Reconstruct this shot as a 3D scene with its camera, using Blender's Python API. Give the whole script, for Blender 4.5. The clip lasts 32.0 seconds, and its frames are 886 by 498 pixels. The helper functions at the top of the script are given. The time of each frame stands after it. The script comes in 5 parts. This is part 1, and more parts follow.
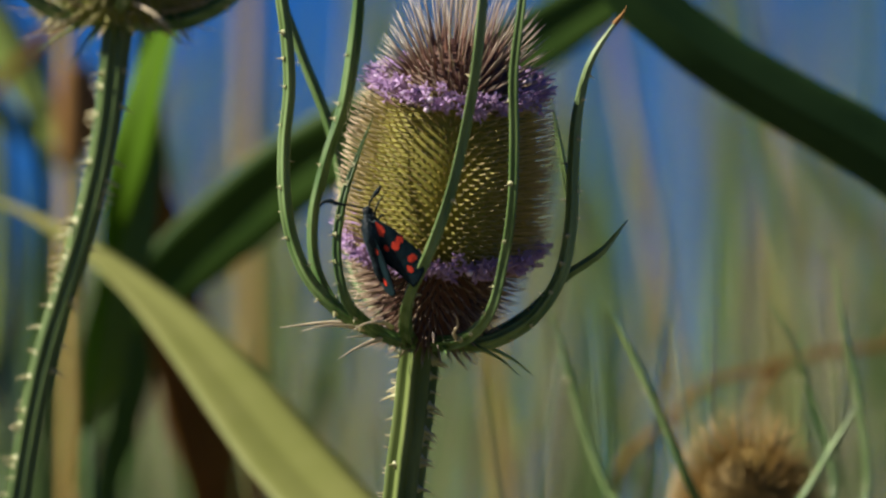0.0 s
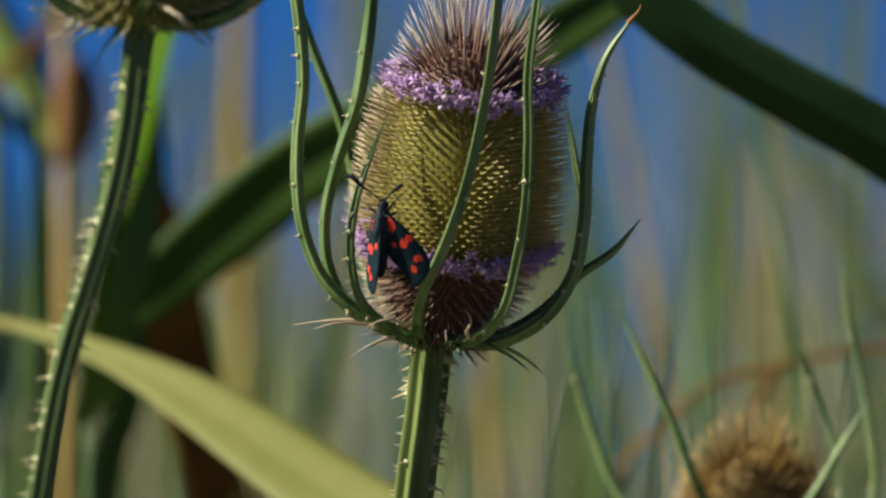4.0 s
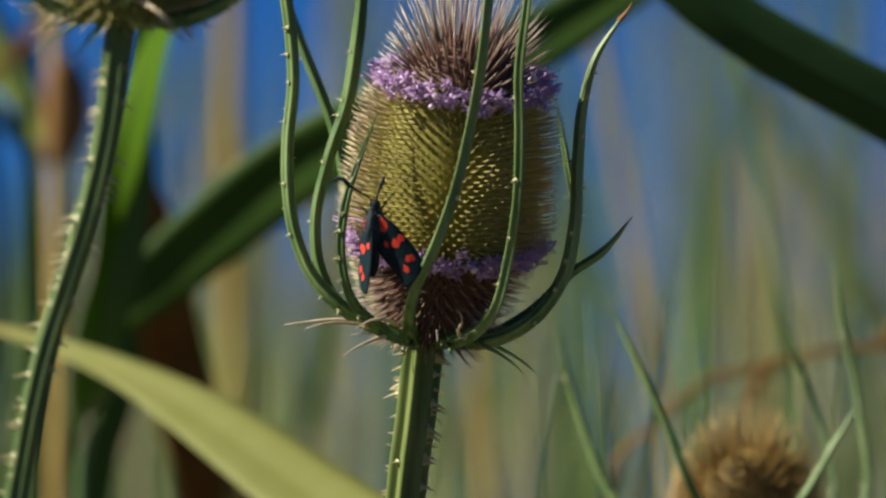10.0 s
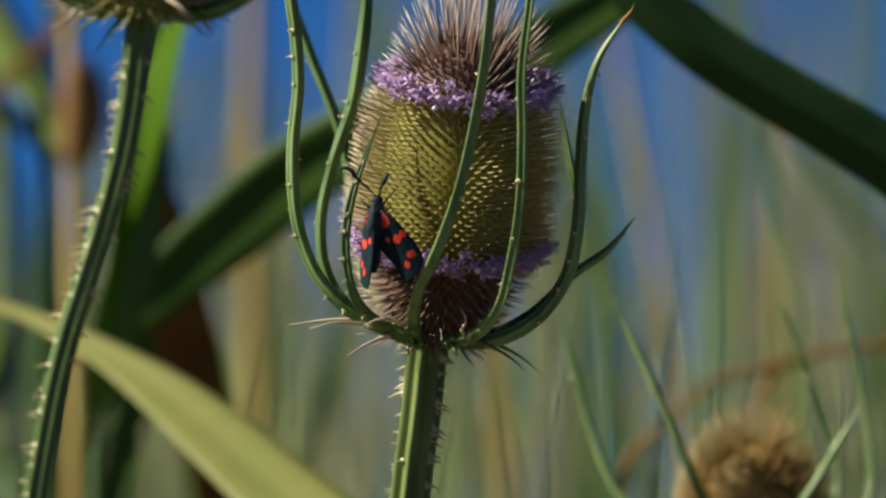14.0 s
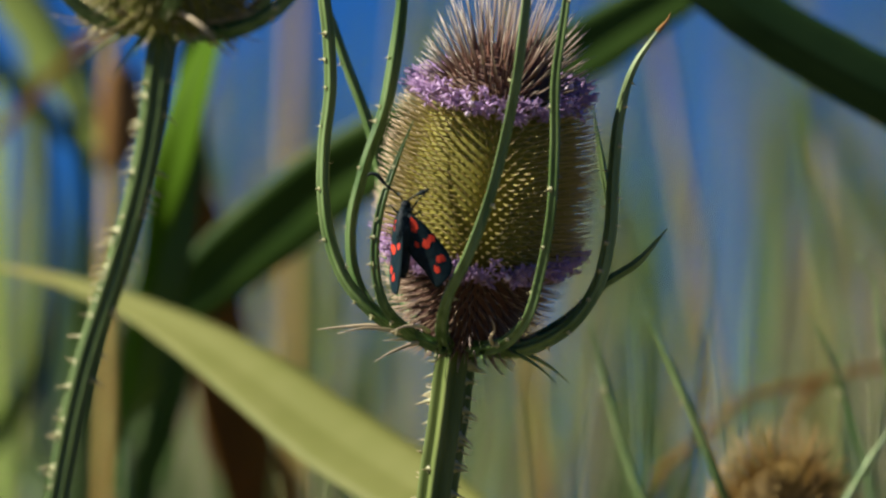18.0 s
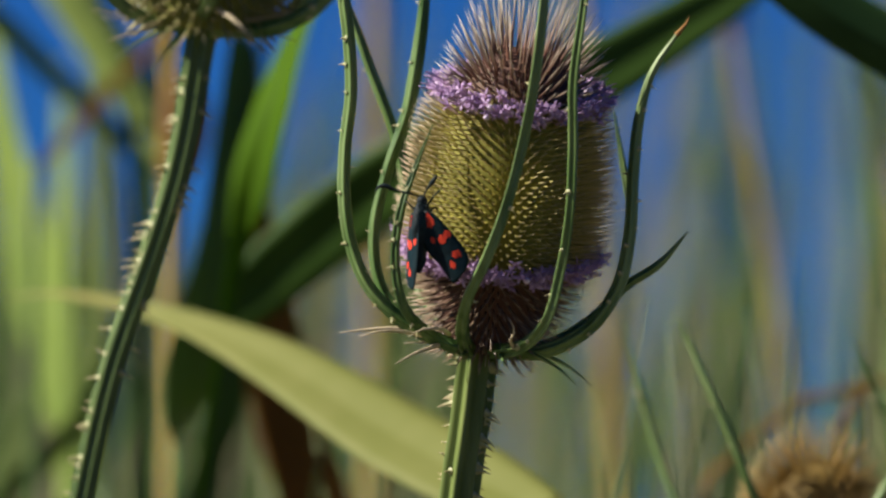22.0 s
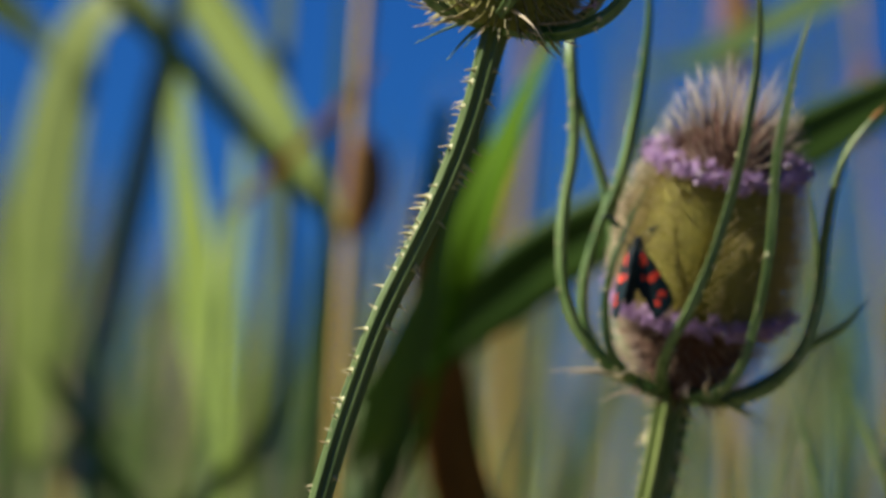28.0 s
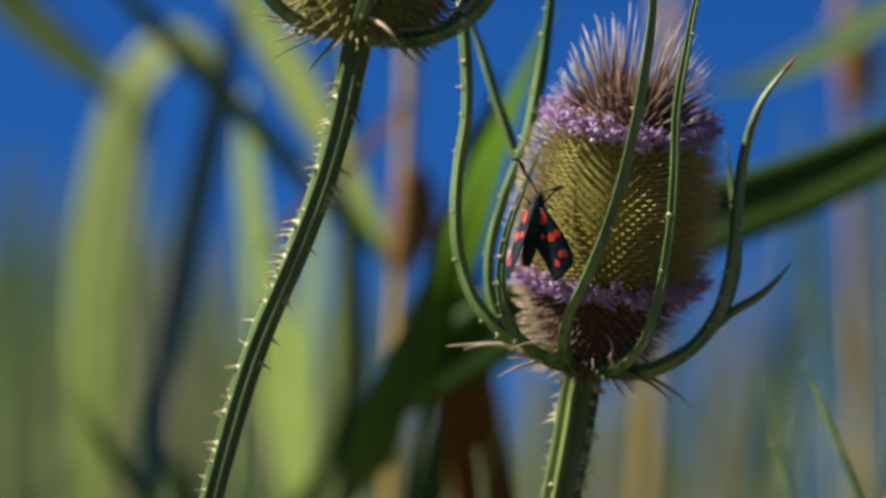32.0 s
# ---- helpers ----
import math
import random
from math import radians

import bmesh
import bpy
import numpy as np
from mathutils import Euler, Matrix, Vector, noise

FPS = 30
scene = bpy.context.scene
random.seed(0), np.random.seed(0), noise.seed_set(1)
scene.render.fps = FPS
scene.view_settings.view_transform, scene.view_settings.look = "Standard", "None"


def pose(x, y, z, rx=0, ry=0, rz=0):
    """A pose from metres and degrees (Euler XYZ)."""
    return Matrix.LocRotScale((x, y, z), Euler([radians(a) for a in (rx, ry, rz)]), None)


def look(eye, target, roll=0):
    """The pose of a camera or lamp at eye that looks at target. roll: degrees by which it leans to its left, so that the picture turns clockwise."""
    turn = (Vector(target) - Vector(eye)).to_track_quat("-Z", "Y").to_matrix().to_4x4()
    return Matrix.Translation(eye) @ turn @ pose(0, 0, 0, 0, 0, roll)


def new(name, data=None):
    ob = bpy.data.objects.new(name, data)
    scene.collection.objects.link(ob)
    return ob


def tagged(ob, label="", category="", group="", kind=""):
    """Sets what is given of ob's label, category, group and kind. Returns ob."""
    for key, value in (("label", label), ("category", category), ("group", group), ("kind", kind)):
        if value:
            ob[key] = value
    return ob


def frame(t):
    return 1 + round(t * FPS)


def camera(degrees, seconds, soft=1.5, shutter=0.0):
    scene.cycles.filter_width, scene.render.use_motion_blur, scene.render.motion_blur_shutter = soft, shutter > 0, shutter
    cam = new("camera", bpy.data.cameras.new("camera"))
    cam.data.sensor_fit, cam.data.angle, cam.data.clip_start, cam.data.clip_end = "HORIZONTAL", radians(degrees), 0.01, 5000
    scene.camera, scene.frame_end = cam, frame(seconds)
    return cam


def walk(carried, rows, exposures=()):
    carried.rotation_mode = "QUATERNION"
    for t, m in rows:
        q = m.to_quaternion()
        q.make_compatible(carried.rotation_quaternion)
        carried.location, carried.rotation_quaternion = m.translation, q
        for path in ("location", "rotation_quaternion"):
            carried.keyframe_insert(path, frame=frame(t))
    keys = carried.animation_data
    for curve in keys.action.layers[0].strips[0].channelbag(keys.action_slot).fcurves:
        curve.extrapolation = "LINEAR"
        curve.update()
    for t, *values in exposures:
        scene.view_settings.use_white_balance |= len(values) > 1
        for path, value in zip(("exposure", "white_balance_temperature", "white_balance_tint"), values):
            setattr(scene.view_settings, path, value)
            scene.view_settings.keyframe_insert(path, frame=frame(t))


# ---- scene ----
cam = camera(7.476, 32.0, soft=2.5)
cam.data.dof.use_dof = True
cam.data.dof.focus_distance = 1.188
cam.data.dof.aperture_fstop = 20.0

PATH = [
    (0, pose(0.01164, -1.20369, 1.55803, 92.6898, 0.1021, 0.3865)),
    (0.5, pose(0.01068, -1.20092, 1.55810, 92.6828, 0.0208, 0.3129)),
    (1, pose(0.00971, -1.20078, 1.55800, 92.6734, 0.0372, 0.2385)),
    (1.5, pose(0.00875, -1.20505, 1.55759, 92.6530, 0.6184, 0.1500)),
    (2, pose(0.00778, -1.20023, 1.55782, 92.6496, 0.7020, 0.0938)),
    (2.5, pose(0.00682, -1.19962, 1.55774, 92.6711, 0.3955, 0.1012)),
    (3, pose(0.00586, -1.19649, 1.55785, 92.7055, -0.1231, 0.1403)),
    (3.5, pose(0.00489, -1.20057, 1.55746, 92.7187, -0.2999, 0.1470)),
    (5.5, pose(0.00104, -1.20487, 1.55671, 92.7142, 0.2413, -0.0534)),
    (6, pose(0.00007, -1.20908, 1.55630, 92.7422, 0.0024, -0.0477)),
    (6.5, pose(0.00060, -1.20622, 1.55656, 92.7593, -0.3613, 0.0583)),
    (7, pose(0.00113, -1.20651, 1.55660, 92.7788, -0.7035, 0.1730)),
    (7.5, pose(0.00165, -1.20597, 1.55669, 92.7823, -0.8800, 0.2152)),
    (8, pose(0.00218, -1.20527, 1.55680, 92.7642, -0.7206, 0.1749)),
    (8.5, pose(0.00271, -1.20108, 1.55715, 92.7475, -0.4649, 0.1351)),
    (9, pose(0.00324, -1.20218, 1.55713, 92.7239, -0.1297, 0.0741)),
    (9.5, pose(0.00377, -1.19923, 1.55740, 92.7068, 0.0638, 0.0396)),
    (10, pose(0.00429, -1.19930, 1.55745, 92.7043, -0.0101, 0.0623)),
    (10.5, pose(0.00482, -1.19930, 1.55751, 92.7015, -0.0145, 0.0874)),
    (11, pose(0.00535, -1.20312, 1.55730, 92.7043, -0.0193, 0.1356)),
    (11.5, pose(0.00588, -1.20656, 1.55712, 92.7087, -0.0511, 0.1874)),
    (12, pose(0.00640, -1.20915, 1.55700, 92.7092, -0.1190, 0.2263)),
    (12.5, pose(0.00693, -1.20724, 1.55718, 92.7055, -0.1680, 0.2729)),
    (13, pose(0.00746, -1.21457, 1.55673, 92.6992, 0.0667, 0.2878)),
    (13.5, pose(0.00838, -1.21073, 1.55685, 92.7061, 0.0795, 0.3189)),
    (15.5, pose(0.01207, -1.20836, 1.55642, 92.7546, -0.3039, 0.5751)),
    (16, pose(0.01300, -1.20492, 1.55651, 92.7703, -0.5416, 0.6706)),
    (16.5, pose(0.01392, -1.20108, 1.55663, 92.7718, -0.5581, 0.7101)),
    (17, pose(0.01484, -1.20152, 1.55645, 92.7795, -0.4070, 0.7282)),
    (17.5, pose(0.01393, -1.19846, 1.55617, 92.8120, -0.6288, 0.7224)),
    (18, pose(0.01303, -1.19961, 1.55559, 92.8523, -1.0412, 0.7227)),
    (18.5, pose(0.01212, -1.19793, 1.55522, 92.8723, -0.7746, 0.6830)),
    (19, pose(0.01121, -1.20129, 1.55450, 92.8950, -0.8067, 0.6576)),
    (19.5, pose(0.01031, -1.20568, 1.55370, 92.9235, -0.6995, 0.6609)),
    (20, pose(0.00940, -1.20615, 1.55317, 92.9547, -0.9523, 0.6509)),
    (20.5, pose(0.00933, -1.20592, 1.55367, 92.9389, -0.9459, 0.6634)),
    (21, pose(0.01302, -1.20276, 1.55437, 92.9241, -1.1746, 0.8554)),
    (21.5, pose(0.02307, -1.20351, 1.55348, 92.9713, -1.3033, 1.3730)),
    (22, pose(0.03187, -1.20615, 1.55247, 93.0079, -0.8675, 1.8021)),
    (22.5, pose(0.04507, -1.21058, 1.55116, 93.0662, -0.9937, 2.4924)),
    (23, pose(0.04076, -1.20949, 1.55023, 93.1373, -1.3648, 2.4206)),
    (23.5, pose(0.03209, -1.21257, 1.55093, 93.1288, -1.8935, 2.1587)),
    (24, pose(0.02467, -1.22148, 1.55123, 93.1301, -2.2495, 2.0412)),
    (24.5, pose(0.02252, -1.22475, 1.55185, 93.1322, -3.0593, 2.1344)),
    (25, pose(0.02431, -1.23703, 1.55091, 93.1721, -3.2644, 2.3310)),
    (25.5, pose(0.02210, -1.24418, 1.54934, 93.2463, -3.5176, 2.2659)),
    (27.5, pose(-0.00066, -1.32892, 1.53366, 93.8234, -3.5509, 1.5204)),
    (28, pose(0.01078, -1.32315, 1.53612, 93.7657, -4.4442, 2.2339)),
    (28.5, pose(0.00768, -1.31035, 1.53601, 93.7912, -5.2215, 2.2004)),
    (29, pose(0.01363, -1.28820, 1.53421, 93.9078, -5.2153, 2.4600)),
    (29.5, pose(0.02122, -1.27607, 1.53349, 93.9414, -4.9156, 2.7091)),
    (30, pose(0.03921, -1.25636, 1.53144, 94.0510, -4.1725, 3.3206)),
    (30.5, pose(0.05893, -1.24356, 1.52767, 94.2352, -4.0177, 4.0337)),
    (31, pose(0.08164, -1.23351, 1.52804, 94.2186, -3.4668, 4.9149)),
    (31.5, pose(0.09137, -1.23351, 1.51972, 94.5796, -3.3446, 5.2635)),
    (32, pose(0.09094, -1.23851, 1.51543, 94.7605, -3.1409, 5.1996)),
]
walk(cam, PATH)

# ---- world, sun, exposure ----
SUN_EL, SUN_AZ = 39.0, 95.0  # degrees; azimuth counted from +y towards -x
world = bpy.data.worlds.new("sky")
scene.world = world
world.use_nodes = True
wn = world.node_tree
sky = wn.nodes.new("ShaderNodeTexSky")
sky.sky_type = "NISHITA"
sky.sun_disc = False
sky.sun_elevation = radians(SUN_EL)
sky.sun_rotation = radians(-SUN_AZ)
sky.altitude = 2500
sky.air_density = 1.0
sky.dust_density = 0.0
sky.ozone_density = 2.0
deep = wn.nodes.new("ShaderNodeMix")  # the dry air of a clear day: a deeper blue
deep.data_type, deep.blend_type = "RGBA", "MULTIPLY"
deep.inputs[0].default_value = 1.0
deep.inputs[7].default_value = (0.12, 0.51, 1.33, 1)
wn.links.new(sky.outputs[0], deep.inputs[6])
wn.links.new(deep.outputs[2], wn.nodes["Background"].inputs[0])
wn.nodes["Background"].inputs[1].default_value = 0.031

sun = new("sun", bpy.data.lights.new("sun", "SUN"))
sun.data.energy = 6.2
sun.data.angle = radians(0.6)
sun.data.color = (1.0, 0.93, 0.82)
to_sun = Vector((-math.sin(radians(SUN_AZ)) * math.cos(radians(SUN_EL)), math.cos(radians(SUN_AZ)) * math.cos(radians(SUN_EL)), math.sin(radians(SUN_EL))))
sun.matrix_world = look(to_sun * 20, (0, 0, 0))
scene.view_settings.exposure = 0.58


# ---- materials ----
def material(name, a, b, scale=300.0, rough=0.5, bump=0.15, stretch=(1, 1, 1), tip=None, through_light=0.0, island=0.0, spec=0.4, metal=0.0, veins=0.0, patches=None):
    """Two colours mixed by noise at two scales, with a fine relief; tip: the colour towards a spine's end; through_light: how much shines through a leaf;
    patches: a colour for dry blotches."""
    m = bpy.data.materials.new(name)
    m.use_nodes = True
    nt = m.node_tree
    n, link = nt.nodes, nt.links.new
    bsdf = n["Principled BSDF"]
    out = n["Material Output"]
    co = n.new("ShaderNodeTexCoord")
    mp = n.new("ShaderNodeMapping")
    mp.inputs["Scale"].default_value = stretch
    link(co.outputs["Object"], mp.inputs[0])
    fine = n.new("ShaderNodeTexNoise")
    fine.inputs["Scale"].default_value = scale
    fine.inputs["Detail"].default_value = 4
    link(mp.outputs[0], fine.inputs["Vector"])
    broad = n.new("ShaderNodeTexNoise")
    broad.inputs["Scale"].default_value = scale * 0.12
    broad.inputs["Detail"].default_value = 2
    link(mp.outputs[0], broad.inputs["Vector"])
    blend = n.new("ShaderNodeMath")
    blend.operation = "MULTIPLY_ADD"
    blend.inputs[1].default_value = 0.5
    half = n.new("ShaderNodeMath")
    half.operation = "MULTIPLY"
    half.inputs[1].default_value = 0.5
    link(broad.outputs[0], half.inputs[0])
    link(fine.outputs[0], blend.inputs[0])
    link(half.outputs[0], blend.inputs[2])
    ramp = n.new("ShaderNodeValToRGB")
    ramp.color_ramp.elements[0].position, ramp.color_ramp.elements[1].position = 0.36, 0.64
    ramp.color_ramp.elements[0].color, ramp.color_ramp.elements[1].color = (*a, 1), (*b, 1)
    link(blend.outputs[0], ramp.inputs[0])
    colour = ramp.outputs[0]

    def mix(fac, first, second, kind="MIX"):
        x = n.new("ShaderNodeMix")
        x.data_type, x.blend_type = "RGBA", kind
        for value, socket in ((fac, x.inputs[0]), (first, x.inputs[6]), (second, x.inputs[7])):
            if isinstance(value, (int, float)):
                socket.default_value = value
            elif isinstance(value, tuple):
                socket.default_value = (*value, 1)
            else:
                link(value, socket)
        return x.outputs[2]

    if veins:
        across = n.new("ShaderNodeAttribute")
        across.attribute_name = "across"
        wave = n.new("ShaderNodeMath")
        wave.operation = "MULTIPLY"
        wave.inputs[1].default_value = veins
        link(across.outputs["Fac"], wave.inputs[0])
        stripe = n.new("ShaderNodeTexNoise")
        stripe.noise_dimensions = "1D"
        stripe.inputs["Scale"].default_value = 1.0
        link(wave.outputs[0], stripe.inputs["W"])
        dark = n.new("ShaderNodeMapRange")
        dark.inputs[1].default_value, dark.inputs[2].default_value = 0.3, 0.7
        dark.inputs[3].default_value, dark.inputs[4].default_value = 0.0, 0.45
        link(stripe.outputs[0], dark.inputs[0])
        colour = mix(dark.outputs[0], colour, tuple(c * 0.55 for c in a))
    if patches:
        dry = n.new("ShaderNodeTexNoise")
        dry.inputs["Scale"].default_value = scale * 0.2
        link(co.outputs["Object"], dry.inputs["Vector"])
        where = n.new("ShaderNodeMapRange")
        where.inputs[1].default_value, where.inputs[2].default_value = 0.58, 0.68
        link(dry.outputs[0], where.inputs[0])
        colour = mix(where.outputs[0], colour, patches)
    if island:
        geo = n.new("ShaderNodeNewGeometry")
        vary = n.new("ShaderNodeMapRange")
        vary.inputs[3].default_value, vary.inputs[4].default_value = 1 - island, 1 + island
        link(geo.outputs["Random Per Island"], vary.inputs[0])
        grey = n.new("ShaderNodeCombineColor")
        for i in range(3):
            link(vary.outputs[0], grey.inputs[i])
        colour = mix(1.0, colour, grey.outputs[0], "MULTIPLY")
    if tip:
        at = n.new("ShaderNodeAttribute")
        at.attribute_name = "tip"
        colour = mix(at.outputs["Fac"], colour, tip)
    link(colour, bsdf.inputs["Base Color"])
    bsdf.inputs["Roughness"].default_value = rough
    bsdf.inputs["Metallic"].default_value = metal
    bsdf.inputs["Specular IOR Level"].default_value = spec
    if bump:
        relief = n.new("ShaderNodeBump")
        relief.inputs["Strength"].default_value = bump
        relief.inputs["Distance"].default_value = 0.0004
        link(fine.outputs[0], relief.inputs["Height"])
        link(relief.outputs[0], bsdf.inputs["Normal"])
    if through_light:
        glow = n.new("ShaderNodeBsdfTranslucent")
        link(mix(1.0, colour, (1.0, 0.95, 0.5), "MULTIPLY"), glow.inputs[0])
        both = n.new("ShaderNodeMixShader")
        both.inputs[0].default_value = through_light
        link(bsdf.outputs[0], both.inputs[1])
        link(glow.outputs[0], both.inputs[2])
        link(both.outputs[0], out.inputs[0])
    return m


M_STEM = material("teasel_stem", (0.05, 0.095, 0.015), (0.17, 0.21, 0.055), 450, 0.5, 0.4, (1, 1, 0.1), spec=0.2)
M_STEM_DEEP = material("teasel_stem_deep_green", (0.026, 0.062, 0.009), (0.12, 0.18, 0.042), 450, 0.42, 0.35, (1, 1, 0.1), spec=0.35)
M_BRACT = material("teasel_bract", (0.042, 0.105, 0.018), (0.22, 0.31, 0.11), 380, 0.42, 0.4, (1, 1, 0.1), spec=0.28)
M_THORN = material("thorn", (0.28, 0.3, 0.12), (0.44, 0.42, 0.21), 900, 0.45, 0.1, tip=(0.62, 0.48, 0.28))
M_BODY = material("seed_head", (0.15, 0.145, 0.016), (0.27, 0.245, 0.032), 700, 0.7, 0.5, tip=(0.1, 0.042, 0.026))
M_BODY_GREEN = material("seed_head_green", (0.085, 0.1, 0.014), (0.17, 0.18, 0.03), 700, 0.7, 0.5)
M_SPINE = material("spine_straw", (0.32, 0.29, 0.045), (0.5, 0.44, 0.1), 300, 0.5, 0.0, tip=(0.7, 0.54, 0.38), island=0.25, through_light=0.15, spec=0.2)
M_SPINE_GREEN = material("spine_green", (0.13, 0.135, 0.025), (0.25, 0.24, 0.055), 300, 0.5, 0.0, tip=(0.52, 0.44, 0.22), island=0.35, through_light=0.2)
M_SPINE_LOW = material("spine_maroon", (0.075, 0.036, 0.03), (0.16, 0.095, 0.06), 300, 0.45, 0.0, tip=(0.6, 0.45, 0.3), island=0.3, through_light=0.1)
M_SPINE_TOP = material("spine_crown", (0.085, 0.032, 0.025), (0.2, 0.09, 0.06), 300, 0.3, 0.0, tip=(0.85, 0.76, 0.6), island=0.45, through_light=0.25)
M_SPINE_GOLD = material("spine_golden", (0.14, 0.08, 0.012), (0.26, 0.16, 0.026), 300, 0.6, 0.0, tip=(0.54, 0.37, 0.15), island=0.5, through_light=0.25, spec=0.2)
M_BODY_GOLD = material("seed_head_golden", (0.15, 0.1, 0.02), (0.25, 0.17, 0.04), 500, 0.7, 0.5)
M_PETAL = material("lilac_petal", (0.42, 0.25, 0.52), (0.66, 0.48, 0.74), 900, 0.6, 0.1, through_light=0.25)
M_BUD = material("floret_bud", (0.6, 0.45, 0.62), (0.75, 0.62, 0.75), 900, 0.5, 0.1)
M_DRY = material("dry_needle", (0.45, 0.36, 0.22), (0.6, 0.5, 0.33), 600, 0.6, 0.1, tip=(0.5, 0.28, 0.14))
M_LEAF = material("reed_leaf", (0.05, 0.12, 0.012), (0.09, 0.18, 0.025), 60, 0.5, 0.15, (1, 1, 1), through_light=0.35, veins=9)
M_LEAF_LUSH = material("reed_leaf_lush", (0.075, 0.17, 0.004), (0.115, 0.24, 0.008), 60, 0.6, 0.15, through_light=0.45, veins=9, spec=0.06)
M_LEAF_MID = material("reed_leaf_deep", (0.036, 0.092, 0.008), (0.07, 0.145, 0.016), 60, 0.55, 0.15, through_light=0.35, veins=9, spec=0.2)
# darker copy of the leaf green: the shade on its underside is in the colour
M_LEAF_SHADED = material("reed_leaf_shaded", (0.019, 0.056, 0.012), (0.035, 0.082, 0.02), 60, 0.6, 0.15, through_light=0.06, veins=9, spec=0.15)
# pale leaf green; on the drooping leaf it also stands in for sunlight
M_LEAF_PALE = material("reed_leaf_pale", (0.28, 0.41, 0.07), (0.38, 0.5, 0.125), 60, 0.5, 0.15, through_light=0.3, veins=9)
M_GRASS_TEAL = material("grass_bluish", (0.04, 0.11, 0.055), (0.07, 0.15, 0.08), 60, 0.5, 0.15, through_light=0.2, veins=9)
M_GRASS_PALE = material("grass_pale", (0.2, 0.26, 0.06), (0.3, 0.35, 0.11), 60, 0.5, 0.15, through_light=0.4, veins=9)
M_LEAF_OLIVE = material("reed_leaf_olive", (0.16, 0.23, 0.035), (0.24, 0.31, 0.07), 60, 0.5, 0.15, through_light=0.35, veins=9)
M_LEAF_YELLOW = material("reed_leaf_yellowing", (0.195, 0.215, 0.05), (0.245, 0.255, 0.075), 60, 0.6, 0.15, through_light=0.35, spec=0.2, patches=(0.27, 0.215, 0.06))
M_LEAF_DEAD = material("dead_leaf", (0.16, 0.075, 0.011), (0.28, 0.135, 0.026), 70, 0.8, 0.4, through_light=0.35, veins=8, spec=0.1)
# the blue sky reflected by shaded leaves is put into this base colour
M_LEAF_SKY_TINT = material("reed_leaf_sky_tint", (0.08, 0.18, 0.21), (0.12, 0.23, 0.25), 60, 0.4, 0.15, through_light=0.15, veins=9)
M_STALK = material("reed_stalk_tan", (0.3, 0.2, 0.042), (0.45, 0.325, 0.095), 90, 0.7, 0.2, (1, 1, 0.2), spec=0.2)
M_NODE = material("reed_sheath_brown", (0.16, 0.078, 0.018), (0.26, 0.135, 0.036), 90, 0.7, 0.3, spec=0.2)
M_STALK_GREEN = material("reed_stalk_green", (0.06, 0.13, 0.03), (0.12, 0.2, 0.05), 90, 0.5, 0.2, (1, 1, 0.2))
M_TWIG = material("dry_stem", (0.13, 0.065, 0.012), (0.21, 0.115, 0.028), 150, 0.8, 0.3, spec=0.1)
M_FAR_TAN = material("far_reeds_tan", (0.18, 0.17, 0.095), (0.31, 0.285, 0.17), 12, 0.7, 0.0, (1, 1, 0.3), island=0.35, spec=0.1)
M_FAR_GREEN = material("far_reeds_green", (0.07, 0.135, 0.035), (0.165, 0.24, 0.075), 12, 0.6, 0.0, (1, 1, 0.3), island=0.4, through_light=0.3, spec=0.1)
M_SOIL = material("soil", (0.06, 0.05, 0.025), (0.12, 0.11, 0.05), 6, 0.9, 0.6)
M_WING = material("moth_wing", (0.0015, 0.007, 0.009), (0.006, 0.022, 0.027), 900, 0.5, 0.2, spec=0.15)
M_RED = material("moth_spot", (0.6, 0.028, 0.006), (0.75, 0.05, 0.012), 900, 0.6, 0.1)
M_FUR = material("moth_fur", (0.002, 0.005, 0.007), (0.009, 0.024, 0.03), 1200, 0.6, 0.6, spec=0.2)
M_FLY = material("fly", (0.01, 0.01, 0.01), (0.03, 0.025, 0.02), 900, 0.5, 0.1)


# ---- building blocks ----
LEVEL = 1.6  # height of the flower head's base over the ground
ORIGIN = {}


def mm(x, y, z):
    """Millimetres from the flower head's base, as a place in the world."""
    return Vector((x / 1000, y / 1000, LEVEL + z / 1000))


def thing(name, place, label, category, group=""):
    ob = new(name)
    ob.empty_display_size = 0.02
    ob.location = place
    ORIGIN[ob.name] = Vector(place)
    return tagged(ob, label, category, group)


def part(name, bm, mat, parent, label="", origin=None, smooth=True):
    """Links a mesh, given in world places, as one part under a thing or a part."""
    me = bm
    if isinstance(bm, bmesh.types.BMesh):
        me = bpy.data.meshes.new(name)
        bm.to_mesh(me)
        bm.free()
    o = Vector(origin) if origin is not None else ORIGIN[parent.name]
    me.transform(Matrix.Translation(-o))
    if smooth:
        me.shade_smooth()
    me.materials.append(mat)
    ob = new(name, me)
    ob.parent = parent
    ob.location = o - ORIGIN[parent.name]
    ORIGIN[ob.name] = o
    return tagged(ob, label) if label else ob


def piece(name, me, parent, m):
    """A repeat of a small mesh under a thing or part, at the world pose m."""
    ob = new(name, me)
    ob.parent = parent
    ob.matrix_basis = Matrix.Translation(-ORIGIN[parent.name]) @ m
    return ob


